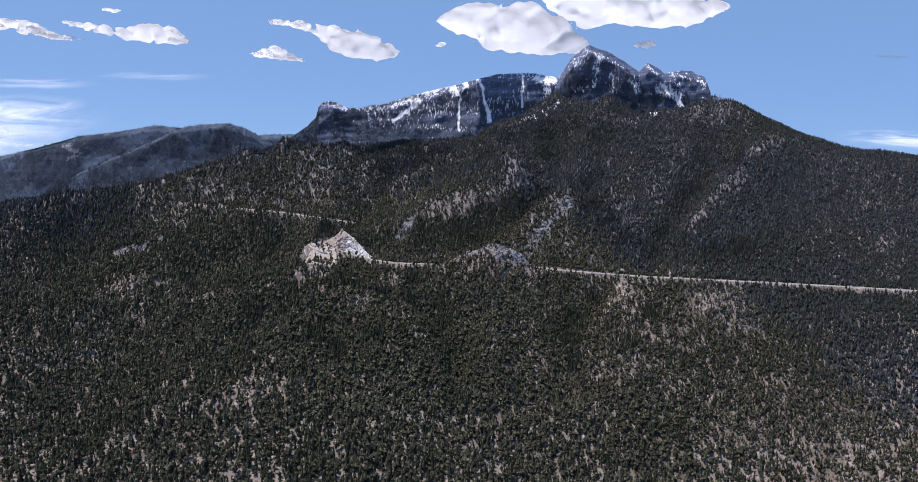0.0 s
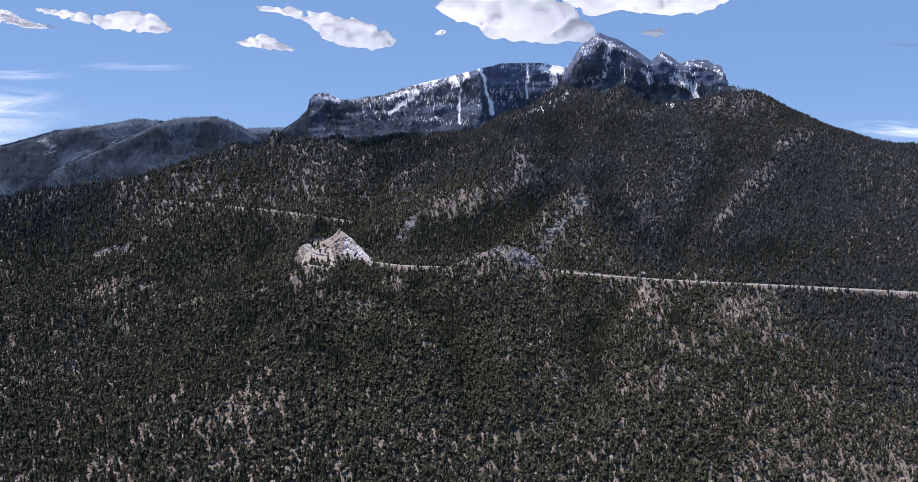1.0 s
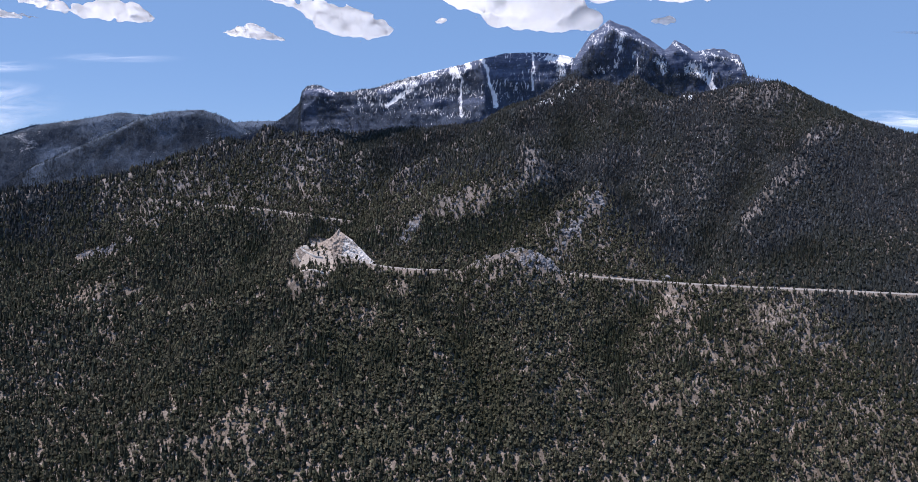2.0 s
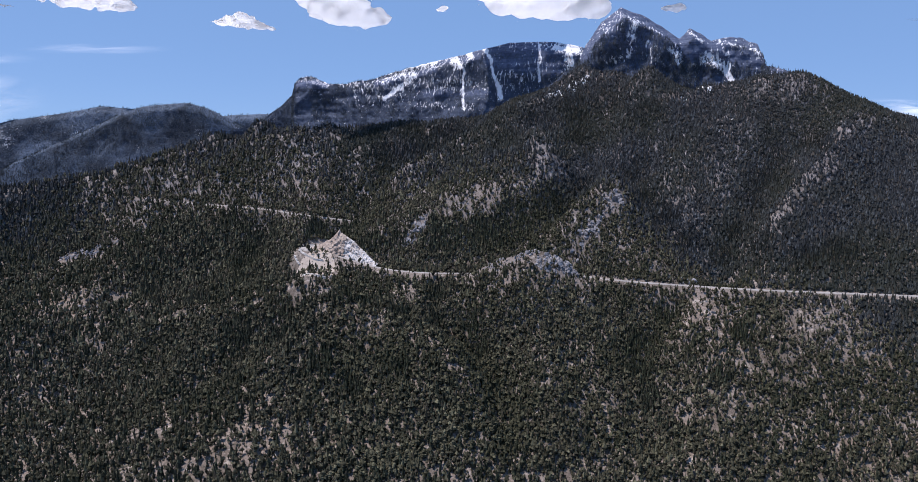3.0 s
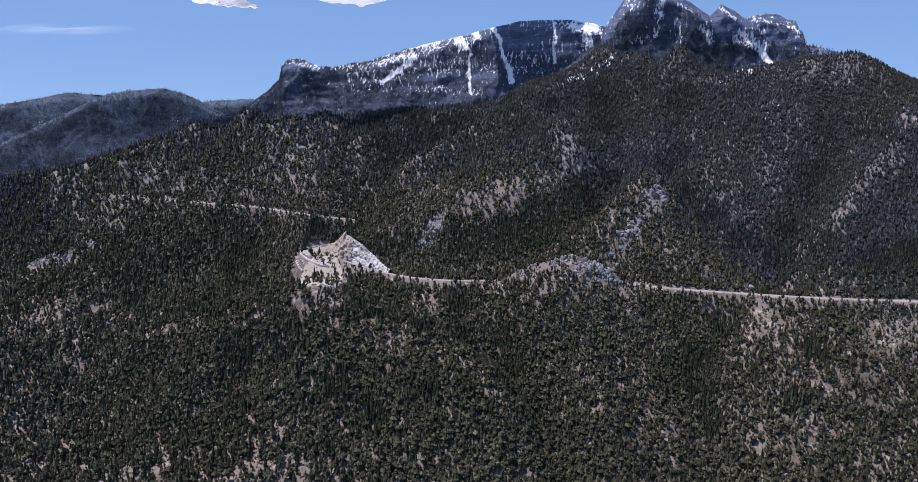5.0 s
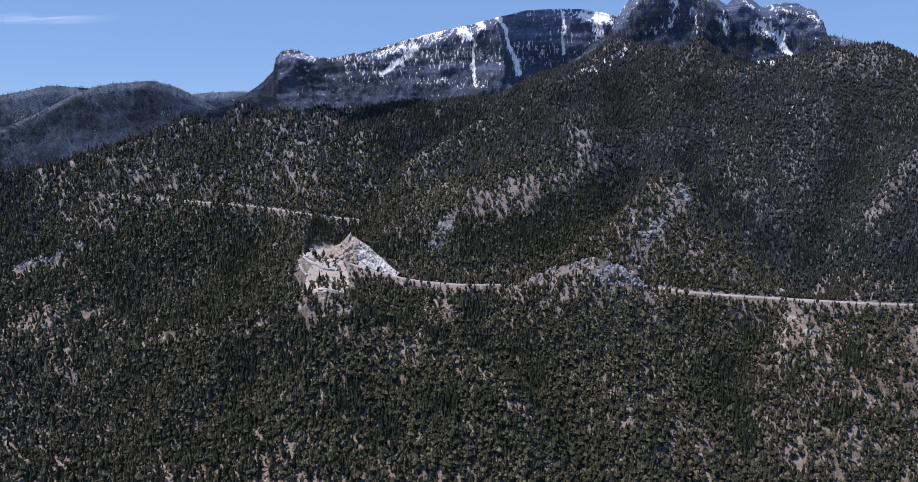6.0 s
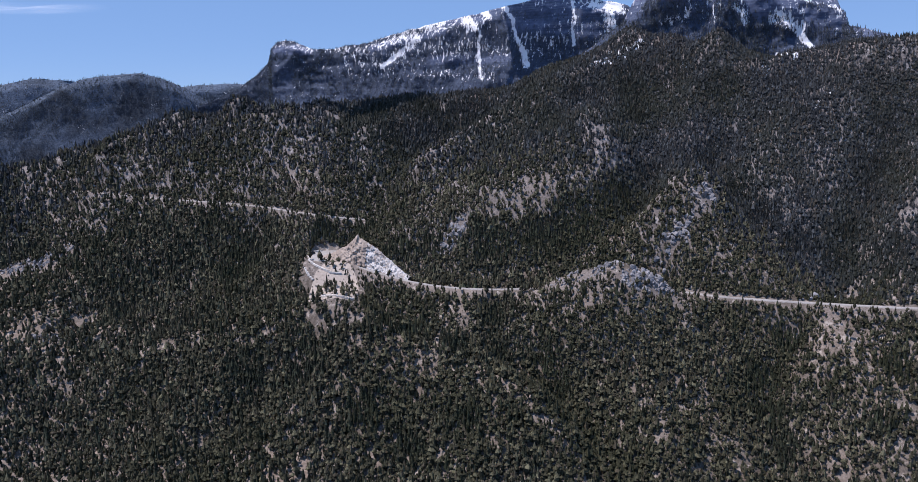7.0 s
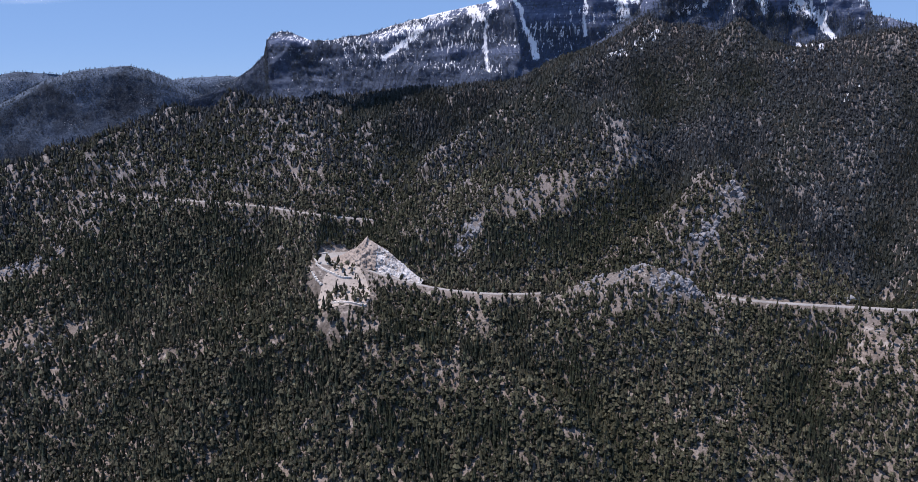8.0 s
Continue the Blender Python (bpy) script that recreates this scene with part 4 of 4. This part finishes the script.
# low sage and dead brush in the gaps between the near trees
r = np.random.default_rng(31)
bx, by = r.uniform(-330, 260, 50000), r.uniform(330, 500, 50000)
bx[:1600], by[:1600] = r.uniform(-130, -70, 1600), r.uniform(500, 560, 1600)
keep = (bx > -0.62 * by) & (bx < 0.62 * by) & (by > 345 - np.where(bx < 0, 0.08, 0.27) * bx) & (r.random(50000) < 0.25 + 0.5 * smooth(-0.2, 0.3, fbm(bx, by, 9, 2, 33)))
d1, _ = to_line(bx, by, ROAD_LINE[::2])
bx, by = bx[keep & (d1 > 3)], by[keep & (d1 > 3)]
SHRUBS = [bare(tuft(np.random.default_rng(90 + k), (0, 0, 0.35), (0.6, 0.6, 0.5))) for k in range(8)]
SAGE = foliage_material("sage_brush", (0.03, 0.03, 0.024), (0.085, 0.08, 0.064))
scatter("brush", SHRUBS, np.c_[bx, by, height_at(bx, by) - 0.05, 0.4 + 0.9 * r.random(len(bx)) ** 2, 0.8 + 0.5 * r.random(len(bx))], (SAGE,), "low grey-green brush between the trees", "shrubs", 34)


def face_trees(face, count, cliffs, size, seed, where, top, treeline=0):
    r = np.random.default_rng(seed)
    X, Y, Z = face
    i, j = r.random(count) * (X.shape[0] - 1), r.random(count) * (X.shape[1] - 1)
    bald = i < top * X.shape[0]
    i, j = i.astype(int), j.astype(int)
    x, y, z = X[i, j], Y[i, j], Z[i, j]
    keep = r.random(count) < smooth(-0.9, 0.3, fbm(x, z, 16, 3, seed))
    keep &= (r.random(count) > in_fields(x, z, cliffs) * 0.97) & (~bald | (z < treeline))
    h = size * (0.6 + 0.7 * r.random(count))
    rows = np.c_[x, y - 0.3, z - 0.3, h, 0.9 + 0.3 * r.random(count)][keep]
    scatter("fir_wood", TINY_FIR, rows, (HAZED_FARFIR, BARK), "tiny dark firs on the " + where, "trees", seed)


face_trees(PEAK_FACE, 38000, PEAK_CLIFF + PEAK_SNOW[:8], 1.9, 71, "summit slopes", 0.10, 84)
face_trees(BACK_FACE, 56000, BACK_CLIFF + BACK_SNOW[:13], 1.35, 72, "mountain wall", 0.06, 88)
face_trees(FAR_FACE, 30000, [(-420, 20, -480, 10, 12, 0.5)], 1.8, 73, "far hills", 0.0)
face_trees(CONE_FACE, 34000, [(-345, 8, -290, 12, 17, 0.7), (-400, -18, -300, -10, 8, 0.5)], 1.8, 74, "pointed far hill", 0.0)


# ---- old snow in the folds of the high wood ----
SNOW = plain_material("old_snow", (0.62, 0.65, 0.7), (0.82, 0.84, 0.88), 0.8, 0.6)


def snow_patch(line, wide, seed):
    """A ragged strip of snow on the ground, thin at its ends and broken by earth."""
    p = along([(x, y, 0) for x, y in line], 0.5)
    d = np.gradient(p[:, :2], axis=0)
    d /= np.linalg.norm(d, axis=1)[:, None] + 1e-9
    u = np.linspace(0, 1, len(p))
    half = wide * (0.25 + smooth(0, 0.2, u) * smooth(1, 0.8, u)) * np.clip(0.75 + 1.3 * fbm(u * 40 * len(p) / 60, u * 0, 4, 3, seed), 0.02, 2)
    off = np.linspace(-1, 1, 7)[None] * half[:, None]
    X, Y = p[:, :1] - d[:, 1:] * off, p[:, 1:2] + d[:, :1] * off
    Z = height_at(X, Y) + 0.25 - 0.5 * (np.abs(np.linspace(-1, 1, 7))[None] > 0.99) + 0.1 * fbm(X, Y, 2, 2, seed)
    return tagged(grid_mesh("snow_patch", X, Y, Z, SNOW), "patch of old snow between the high trees", "snow", "snow patches below the summit")


for k, (line, wide) in enumerate((
        ([(47, 588), (56, 584), (65, 581), (74, 578), (84, 580)], 2.4),
        ([(137, 532), (143, 524)], 1.3),
        ([(125, 527), (129, 528)], 1.3),
        ([(138, 503), (143, 501)], 1.2),
        ([(93, 556), (93, 552)], 1.2),
        ([(146, 501), (148, 502)], 1.1))):
    snow_patch(line, wide, 400 + k)


# ---- rock outcrops: heaps of weathered blocks, each a stone of its own ----
def stone_mesh(seed):
    bm = bmesh.new()
    bmesh.ops.create_icosphere(bm, subdivisions=2, radius=1.0)
    r = random.Random(seed)
    cuts = [(Vector((r.uniform(-1, 1), r.uniform(-1, 1), r.uniform(-1, 1))).normalized(), r.uniform(0.34, 0.66)) for _ in range(12)]
    for v in bm.verts:
        for n, d in cuts:
            over = v.co.dot(n) - d
            if over > 0:
                v.co -= n * over
        v.co *= 1 + 0.08 * noise.noise(v.co * 2.3 + Vector((seed, 0, 0)))
    mesh = bpy.data.meshes.new("stone")
    bm.to_mesh(mesh)
    bm.free()
    return mesh


def stone_set(mat):
    out = []
    for k in range(7):
        mesh = stone_mesh(300 + k)
        mesh.materials.append(mat)
        out.append(mesh)
    return out


GREY_STONES = stone_set(OUTCROP)


def outcrop(x, y, wide, deep, count, big, label, stones, seed):
    r = random.Random(seed)
    foot = tagged(new("rock_outcrop"), label, "rock outcrop", "grey outcrops on the hills")
    foot.location = (x, y, float(height_at(np.array([x]), np.array([y]))[0]))
    for _ in range(count):
        a, d = r.uniform(0, 6.283), r.random() ** 0.6
        sx, sy = x + math.cos(a) * d * wide / 2, y + math.sin(a) * d * deep / 2
        size = big * r.uniform(0.5, 1.35) * (1.15 - 0.5 * d)
        sz = float(height_at(np.array([sx]), np.array([sy]))[0]) + size * 0.12
        ob = new("stone", r.choice(stones))
        ob.parent = foot
        ob.location = Vector((sx, sy, sz)) - foot.location
        ob.rotation_euler = (r.uniform(-0.4, 0.4), r.uniform(-0.4, 0.4), r.uniform(0, 6.28))
        ob.scale = (size * r.uniform(0.8, 1.3), size * r.uniform(0.7, 1.1), size * r.uniform(0.8, 1.5))
    return foot


outcrop(-42, 538, 17, 8, 60, 1.8, "pale grey limestone outcrop among dark trees", GREY_STONES, 1)
outcrop(55, 479, 22, 9, 70, 1.7, "broken grey limestone outcrop on the wooded hill", GREY_STONES, 2)
outcrop(71, 482, 15, 9, 40, 1.6, "small grey rocks above the larger outcrop", GREY_STONES, 3)
outcrop(-306, 674, 50, 16, 210, 1.5, "broad speckled grey outcrop in the valley", GREY_STONES, 4)
outcrop(36, 462, 27, 12, 190, 1.7, "mound of grey rubble above the road cut", GREY_STONES, 5)
outcrop(20, 472, 22, 9, 60, 1.2, "tan and grey rubble along the low mound", GREY_STONES, 15)
outcrop(5, 481, 20, 8, 36, 1.1, "loose grey stones on the end of the mound", GREY_STONES, 16)
outcrop(-276, 599, 26, 14, 26, 1.7, "scattered grey rocks on the valley side", GREY_STONES, 6)
outcrop(-331, 646, 34, 16, 30, 2.0, "scattered pale rocks in the wooded valley", GREY_STONES, 7)
outcrop(102, 441, 18, 5, 26, 1.6, "crumbling pale rocks in the bank above the road", GREY_STONES, 8)
outcrop(117, 446, 9, 5, 18, 1.7, "small grey crag above the road", GREY_STONES, 9)


# ---- the overlook: lay-by, rock knob with a fresh cut, guard walls and a terrace ----
def crag(name, crest, foot, run, rough, mat, label, seed, step=0.28, rows=64):
    line = np.array(crest, float)
    s = np.r_[0, np.cumsum(np.linalg.norm(np.diff(line, axis=0), axis=1))]
    at = np.linspace(0, s[-1], int(s[-1] / step))
    cx, cy, cz = (np.interp(at, s, line[:, k]) for k in range(3))
    cz = cz + rough * 0.5 * fbm(at, at * 0, 2.5, 3, seed)
    v = np.linspace(0, 1, rows)[:, None]
    z = cz[None] + (foot - cz[None]) * v
    n = np.gradient(np.stack([cx, cy], 1), axis=0)
    n /= np.linalg.norm(n, axis=1)[:, None]
    out = run * v ** 0.85 + rough * (1.0 * ridged(at[None] + 0.9 * z, z * 0.5, 5, 3, seed) + 1.1 * fbm(at[None] + 0.3 * z, z, 1.6, 3, seed + 3)) * smooth(0, 0.15, v)
    x, y = cx[None] + n[:, 1][None] * out * 0.6, cy[None] - np.abs(n[:, 0])[None] * out
    bv = np.linspace(1, 0, 8)[:, None][:-1]
    X = np.vstack([cx[None] + 2.5 * bv, x])
    Y = np.vstack([cy[None] + 9 * bv, y])
    Z = np.vstack([cz[None] + (foot - cz[None]) * bv, z])
    return tagged(grid_mesh(name, X[::-1], Y[::-1], Z[::-1], mat), label, "rock", kind="structure")


crag("rock_knob_tan", KNOB[:8], -52, 7, 1.1, TAN_ROCK, "tan crumbled flank of the rock knob", 5)
crag("rock_knob_cut", KNOB[7:], -58, 8, 1.5, CUT_ROCK, "white freshly cut rock face above the road", 6)


def pad(name, cx, cy, rx, ry, z, mat, label, seed):
    a = np.linspace(0, 2 * np.pi, 73)
    r = np.linspace(0, 1, 14)[:, None]
    edge = 1 + 0.12 * fbm(np.cos(a) * 3, np.sin(a) * 3, 1.5, 3, seed)
    x, y = cx + rx * r * np.cos(a) * edge, cy + ry * r * np.sin(a) * edge
    h = height_at(x, y) + 0.22 if z is None else np.full(x.shape, z) - 0.8 * smooth(0.93, 1.0, r + 0 * x)
    return tagged(grid_mesh(name, x, y, h, mat), label, "lay-by", kind="structure")


pad("pavement_overlook", -110, 573, 11, 15.5, -49.5, ASPHALT, "smooth pale lay-by of the overlook", 3)
pad("gravel_slope", -106, 533, 13, 22, None, GRAVEL, "pale stony slope between the overlook and its terrace", 8)
pad("pavement_terrace", -104, 520, 7, 7, None, GRAVEL, "pale gravel terrace below the overlook", 4)


def guard_wall(line, high, thick, label):
    """A low wall of separate coping stones on a rubble base."""
    p = along(line, 1.6)
    foot = tagged(new("guard_wall"), label, "wall", "walls of the overlook")
    foot.location = p[len(p) // 2]
    for k, (a, b) in enumerate(zip(p[:-1], p[1:])):
        d = Vector(b - a)
        bm = bmesh.new()
        bmesh.ops.create_cube(bm, size=1.0)
        bmesh.ops.bevel(bm, geom=bm.edges[:], offset=0.08, segments=1, affect="EDGES")
        bmesh.ops.scale(bm, vec=(d.length * 1.02, thick * (1 + 0.1 * (k % 3 - 1)), high * (1 + 0.08 * (k % 4 - 1.5))), verts=bm.verts)
        ob = part("stone", bm, STONE_WALL, foot)
        ob.matrix_basis = Matrix.Translation(Vector((a + b) / 2) + Vector((0, 0, high * 0.45)) - foot.location) @ Euler((0, 0, math.atan2(d.y, d.x))).to_matrix().to_4x4()
    return foot


def on_ground(line, lift=0.2):
    return [(x, y, float(height_at(np.array([x]), np.array([y]))[0]) + lift) for x, y in line]


guard_wall([(-113, 583.5, -49.6), (-117, 582, -49.6), (-120, 578, -49.7), (-121, 571, -49.8), (-119, 563, -50.5)], 0.9, 0.6, "low pale stone wall round the lay-by")
guard_wall(on_ground(WALL_UPPER), 1.1, 0.9, "pale stone wall stepping down from the lay-by")
guard_wall(on_ground(WALL_SIDE), 1.0, 0.9, "short pale wall beside the footpath")
guard_wall(on_ground(WALL_TERRACE), 1.2, 1.0, "curved pale wall at the edge of the terrace")


def car(x, y, z, turn):
    foot = tagged(new("car"), "small dark parked car at the bend of the overlook", "car")
    foot.matrix_basis = pose(x, y, z, 0, 0, turn)
    paint, _, _ = material("dark_car_paint", (0.015, 0.016, 0.02), 0.25, 0.3)
    glass, _, _ = material("car_glass", (0.02, 0.025, 0.03), 0.05)
    rubber, _, _ = material("car_rubber", (0.02, 0.02, 0.02), 0.9)

    def block(name, size, at, mat, taper=1.0):
        bm = bmesh.new()
        bmesh.ops.create_cube(bm, size=1.0)
        for v in bm.verts:
            if v.co.z > 0:
                v.co.x *= taper
                v.co.y *= 0.5 + taper / 2
        bmesh.ops.scale(bm, vec=size, verts=bm.verts)
        bmesh.ops.bevel(bm, geom=bm.edges[:], offset=0.12, segments=2, affect="EDGES")
        ob = part(name, bm, mat, foot, soft=True)
        ob.location = at

    block("body", (4.4, 1.8, 0.75), (0, 0, 0.65), paint)
    block("cabin", (2.5, 1.6, 0.65), (-0.2, 0, 1.3), glass, 0.72)
    block("roof", (1.7, 1.3, 0.12), (-0.2, 0, 1.64), paint)
    for wx in (-1.35, 1.35):
        for wy in (-0.85, 0.85):
            bm = bmesh.new()
            bmesh.ops.create_cone(bm, cap_ends=True, segments=14, radius1=0.34, radius2=0.34, depth=0.24)
            ob = part("wheel", bm, rubber, foot)
            ob.matrix_basis = pose(wx, wy, 0.34, 90)


car(-118.5, 576, -49.55, 70)


# ---- clouds: heaps of many small puffs with a flat base and a ragged rim ----
def cloud_material(depth):
    mat, t, s = material("white_cloud", (0.995, 0.995, 0.995), 1.0)
    s.inputs["Specular IOR Level"].default_value = 0.0
    s.inputs["Subsurface Weight"].default_value = 1.0
    s.inputs["Subsurface Radius"].default_value = (1.0, 1.0, 1.0)
    s.inputs["Subsurface Scale"].default_value = depth
    through_light = node(t, "ShaderNodeBsdfTranslucent", Color=(0.99, 0.99, 0.99, 1))
    both = node(t, "ShaderNodeMixShader", Fac=0.93)
    t.links.new(s.outputs[0], both.inputs[1])
    t.links.new(through_light.outputs[0], both.inputs[2])
    t.links.new(both.outputs[0], t.nodes["Material Output"].inputs["Surface"])
    return mat


CLOUD, WISP = cloud_material(16.0), cloud_material(2.0)


def ball():
    bm = bmesh.new()
    bmesh.ops.create_icosphere(bm, subdivisions=1, radius=1.0)
    v = np.array([w.co[:] for w in bm.verts])
    f = np.array([[w.index for w in face.verts] for face in bm.faces])
    bm.free()
    return v, f


BALL = ball()
FRAY = bpy.data.textures.new("fray", "CLOUDS")
FRAY.noise_scale, FRAY.noise_depth, FRAY.noise_basis = 7.0, 4, "ORIGINAL_PERLIN"


def cloud(line, seed, puffs, wisps):
    """line: x, y, z, half height along the cloud. Large puffs make the heap, small ones fray its rim."""
    r = np.random.default_rng(seed)
    p = np.array(line, float)
    out = []
    for k in range(puffs + wisps):
        u = r.random() * (len(p) - 1)
        i = min(int(u), len(p) - 2)
        c = p[i] + (p[i + 1] - p[i]) * (u - i)
        a = r.random() * 6.28
        d = 0.75 * r.random() ** 0.5 if k < puffs else 0.75 + 0.4 * r.random()
        size = c[3] * (0.62 - 0.4 * d) * (0.8 + 0.4 * r.random()) if k < puffs else 0.35 + c[3] * 0.07 * r.random()
        pos = np.array((c[0] + math.cos(a) * d * c[3] * 1.2, c[1] + (r.random() - 0.5) * c[3] * 1.2, c[2] + math.sin(a) * d * c[3]))
        v = BALL[0] * (1 + 0.16 * r.standard_normal((len(BALL[0]), 1)).clip(-1.5, 1.5)) * size * np.array((1.4, 1.2, 0.9))
        out.append((v + pos, BALL[1]))
    v, f = join(out)
    mesh = bpy.data.meshes.new("cloud")
    fill(mesh, v, f, True)
    mesh.materials.append(CLOUD if p[:, 3].max() > 5 else WISP)
    ob = new("cloud", mesh)
    merge = ob.modifiers.new("merge", "REMESH")
    merge.mode, merge.voxel_size, merge.use_smooth_shade = "VOXEL", 0.55 + 0.025 * p[:, 3].max(), True
    ease = ob.modifiers.new("ease", "SMOOTH")
    ease.iterations, ease.factor = 70, 0.6
    fray = ob.modifiers.new("fray", "DISPLACE")
    fray.texture, fray.strength, fray.mid_level, fray.texture_coords = FRAY, 0.9 + 0.05 * p[:, 3].max(), 0.5, "GLOBAL"
    return tagged(ob, "bright white fair-weather cloud with a ragged rim", "cloud", "clouds over the mountains", "structure")


# x, y, z and half height along each heap
cloud([(-24, 650, 147, 3), (-7, 650, 149, 12), (20, 650, 146, 20), (52, 650, 141, 25), (83, 650, 137, 19), (106, 650, 126, 7)], 1, 230, 300)
cloud([(80, 656, 172, 12), (110, 655, 162, 17), (141, 655, 162, 18), (179, 655, 162, 18), (214, 655, 163, 13), (241, 655, 168, 3)], 2, 230, 260)
cloud([(-186, 675, 149, 3), (-160, 675, 147, 5), (-136, 675, 143, 7), (-111, 675, 131, 14), (-89, 675, 126, 14), (-72, 675, 123, 9), (-60, 675, 124, 2)], 3, 210, 240)
cloud([(-232, 780, 136, 2.2), (-207, 780, 140, 8.7), (-191, 780, 135, 6.5), (-172, 780, 131, 2.2)], 4, 100, 100)
cloud([(-479, 860, 183, 3.5), (-442, 860, 178, 7.1), (-403, 860, 171, 9.4), (-372, 860, 173, 13), (-348, 860, 170, 11.8), (-331, 860, 164, 4.7)], 5, 180, 190)
cloud([(-589, 860, 186, 9.4), (-554, 860, 180, 10.6), (-518, 860, 176, 9.4), (-489, 860, 166, 5.9), (-449, 860, 164, 2.4)], 6, 150, 150)
cloud([(-435, 860, 200, 1.8), (-421, 860, 198, 4.7), (-409, 860, 198, 2.4)], 7, 30, 40)
cloud([(-25, 650, 125, 2), (-17, 650, 127, 4)], 8, 24, 20)
cloud([(154, 655, 130, 2.5), (166, 655, 132, 5.5), (177, 655, 132, 2.5)], 9, 34, 20)


def veil_material():
    mat, t, s = material("thin_cloud", (0.95, 0.95, 0.96), 1.0)
    s.inputs["Specular IOR Level"].default_value = 0.0
    field = t.nodes.new("ShaderNodeAttribute")
    field.attribute_name = "thick"
    stretch = t.nodes.new("ShaderNodeMapping")
    stretch.inputs["Scale"].default_value = (0.012, 0.03, 0.03)
    t.links.new(position(t), stretch.inputs["Vector"])
    drift = noise_node(t, stretch.outputs[0], 1.0, 6, 0.6, 0.8)
    soft = ramp(t, drift, [(0.35, (0, 0, 0)), (0.75, (1, 1, 1))])
    amount = maths(t, "MULTIPLY", field.outputs["Fac"], soft, True)
    clear = t.nodes.new("ShaderNodeBsdfTransparent")
    both = t.nodes.new("ShaderNodeMixShader")
    t.links.new(amount, both.inputs[0])
    t.links.new(clear.outputs[0], both.inputs[1])
    t.links.new(s.outputs[0], both.inputs[2])
    t.links.new(both.outputs[0], t.nodes["Material Output"].inputs["Surface"])
    return mat


VEIL = veil_material()


def veil(x, y, z, rx, ry, thick, tilt):
    """A thin sheet of high cloud, lying almost flat."""
    a, r = np.linspace(0, 2 * np.pi, 65), np.linspace(0, 1, 24)[:, None]
    X, Y = x + rx * r * np.cos(a), y + ry * r * np.sin(a)
    Z = z + tilt * (Y - y) + 2 * fbm(X, Y, 40, 2, 77)
    ob = tagged(grid_mesh("thin_cloud", X, Y, Z, VEIL), "thin white veil of high cloud", "cloud", "thin clouds low in the sky", "structure")
    attr = ob.data.attributes.new("thick", "FLOAT", "POINT")
    attr.data.foreach_set("value", np.ascontiguousarray(thick * (1 - smooth(0.2, 1.0, r + 0 * X)), dtype=np.float32).ravel())


veil(-600, 930, 74, 150, 60, 0.8, 0.7)
veil(-610, 930, 46, 110, 50, 0.8, 0.6)
veil(-560, 930, 120, 100, 40, 0.3, 0.34)
veil(-400, 930, 132, 90, 40, 0.2, 0.30)
veil(590, 930, 72, 110, 70, 0.7, 0.30)
veil(425, 720, 138, 22, 20, 0.8, 0.12)
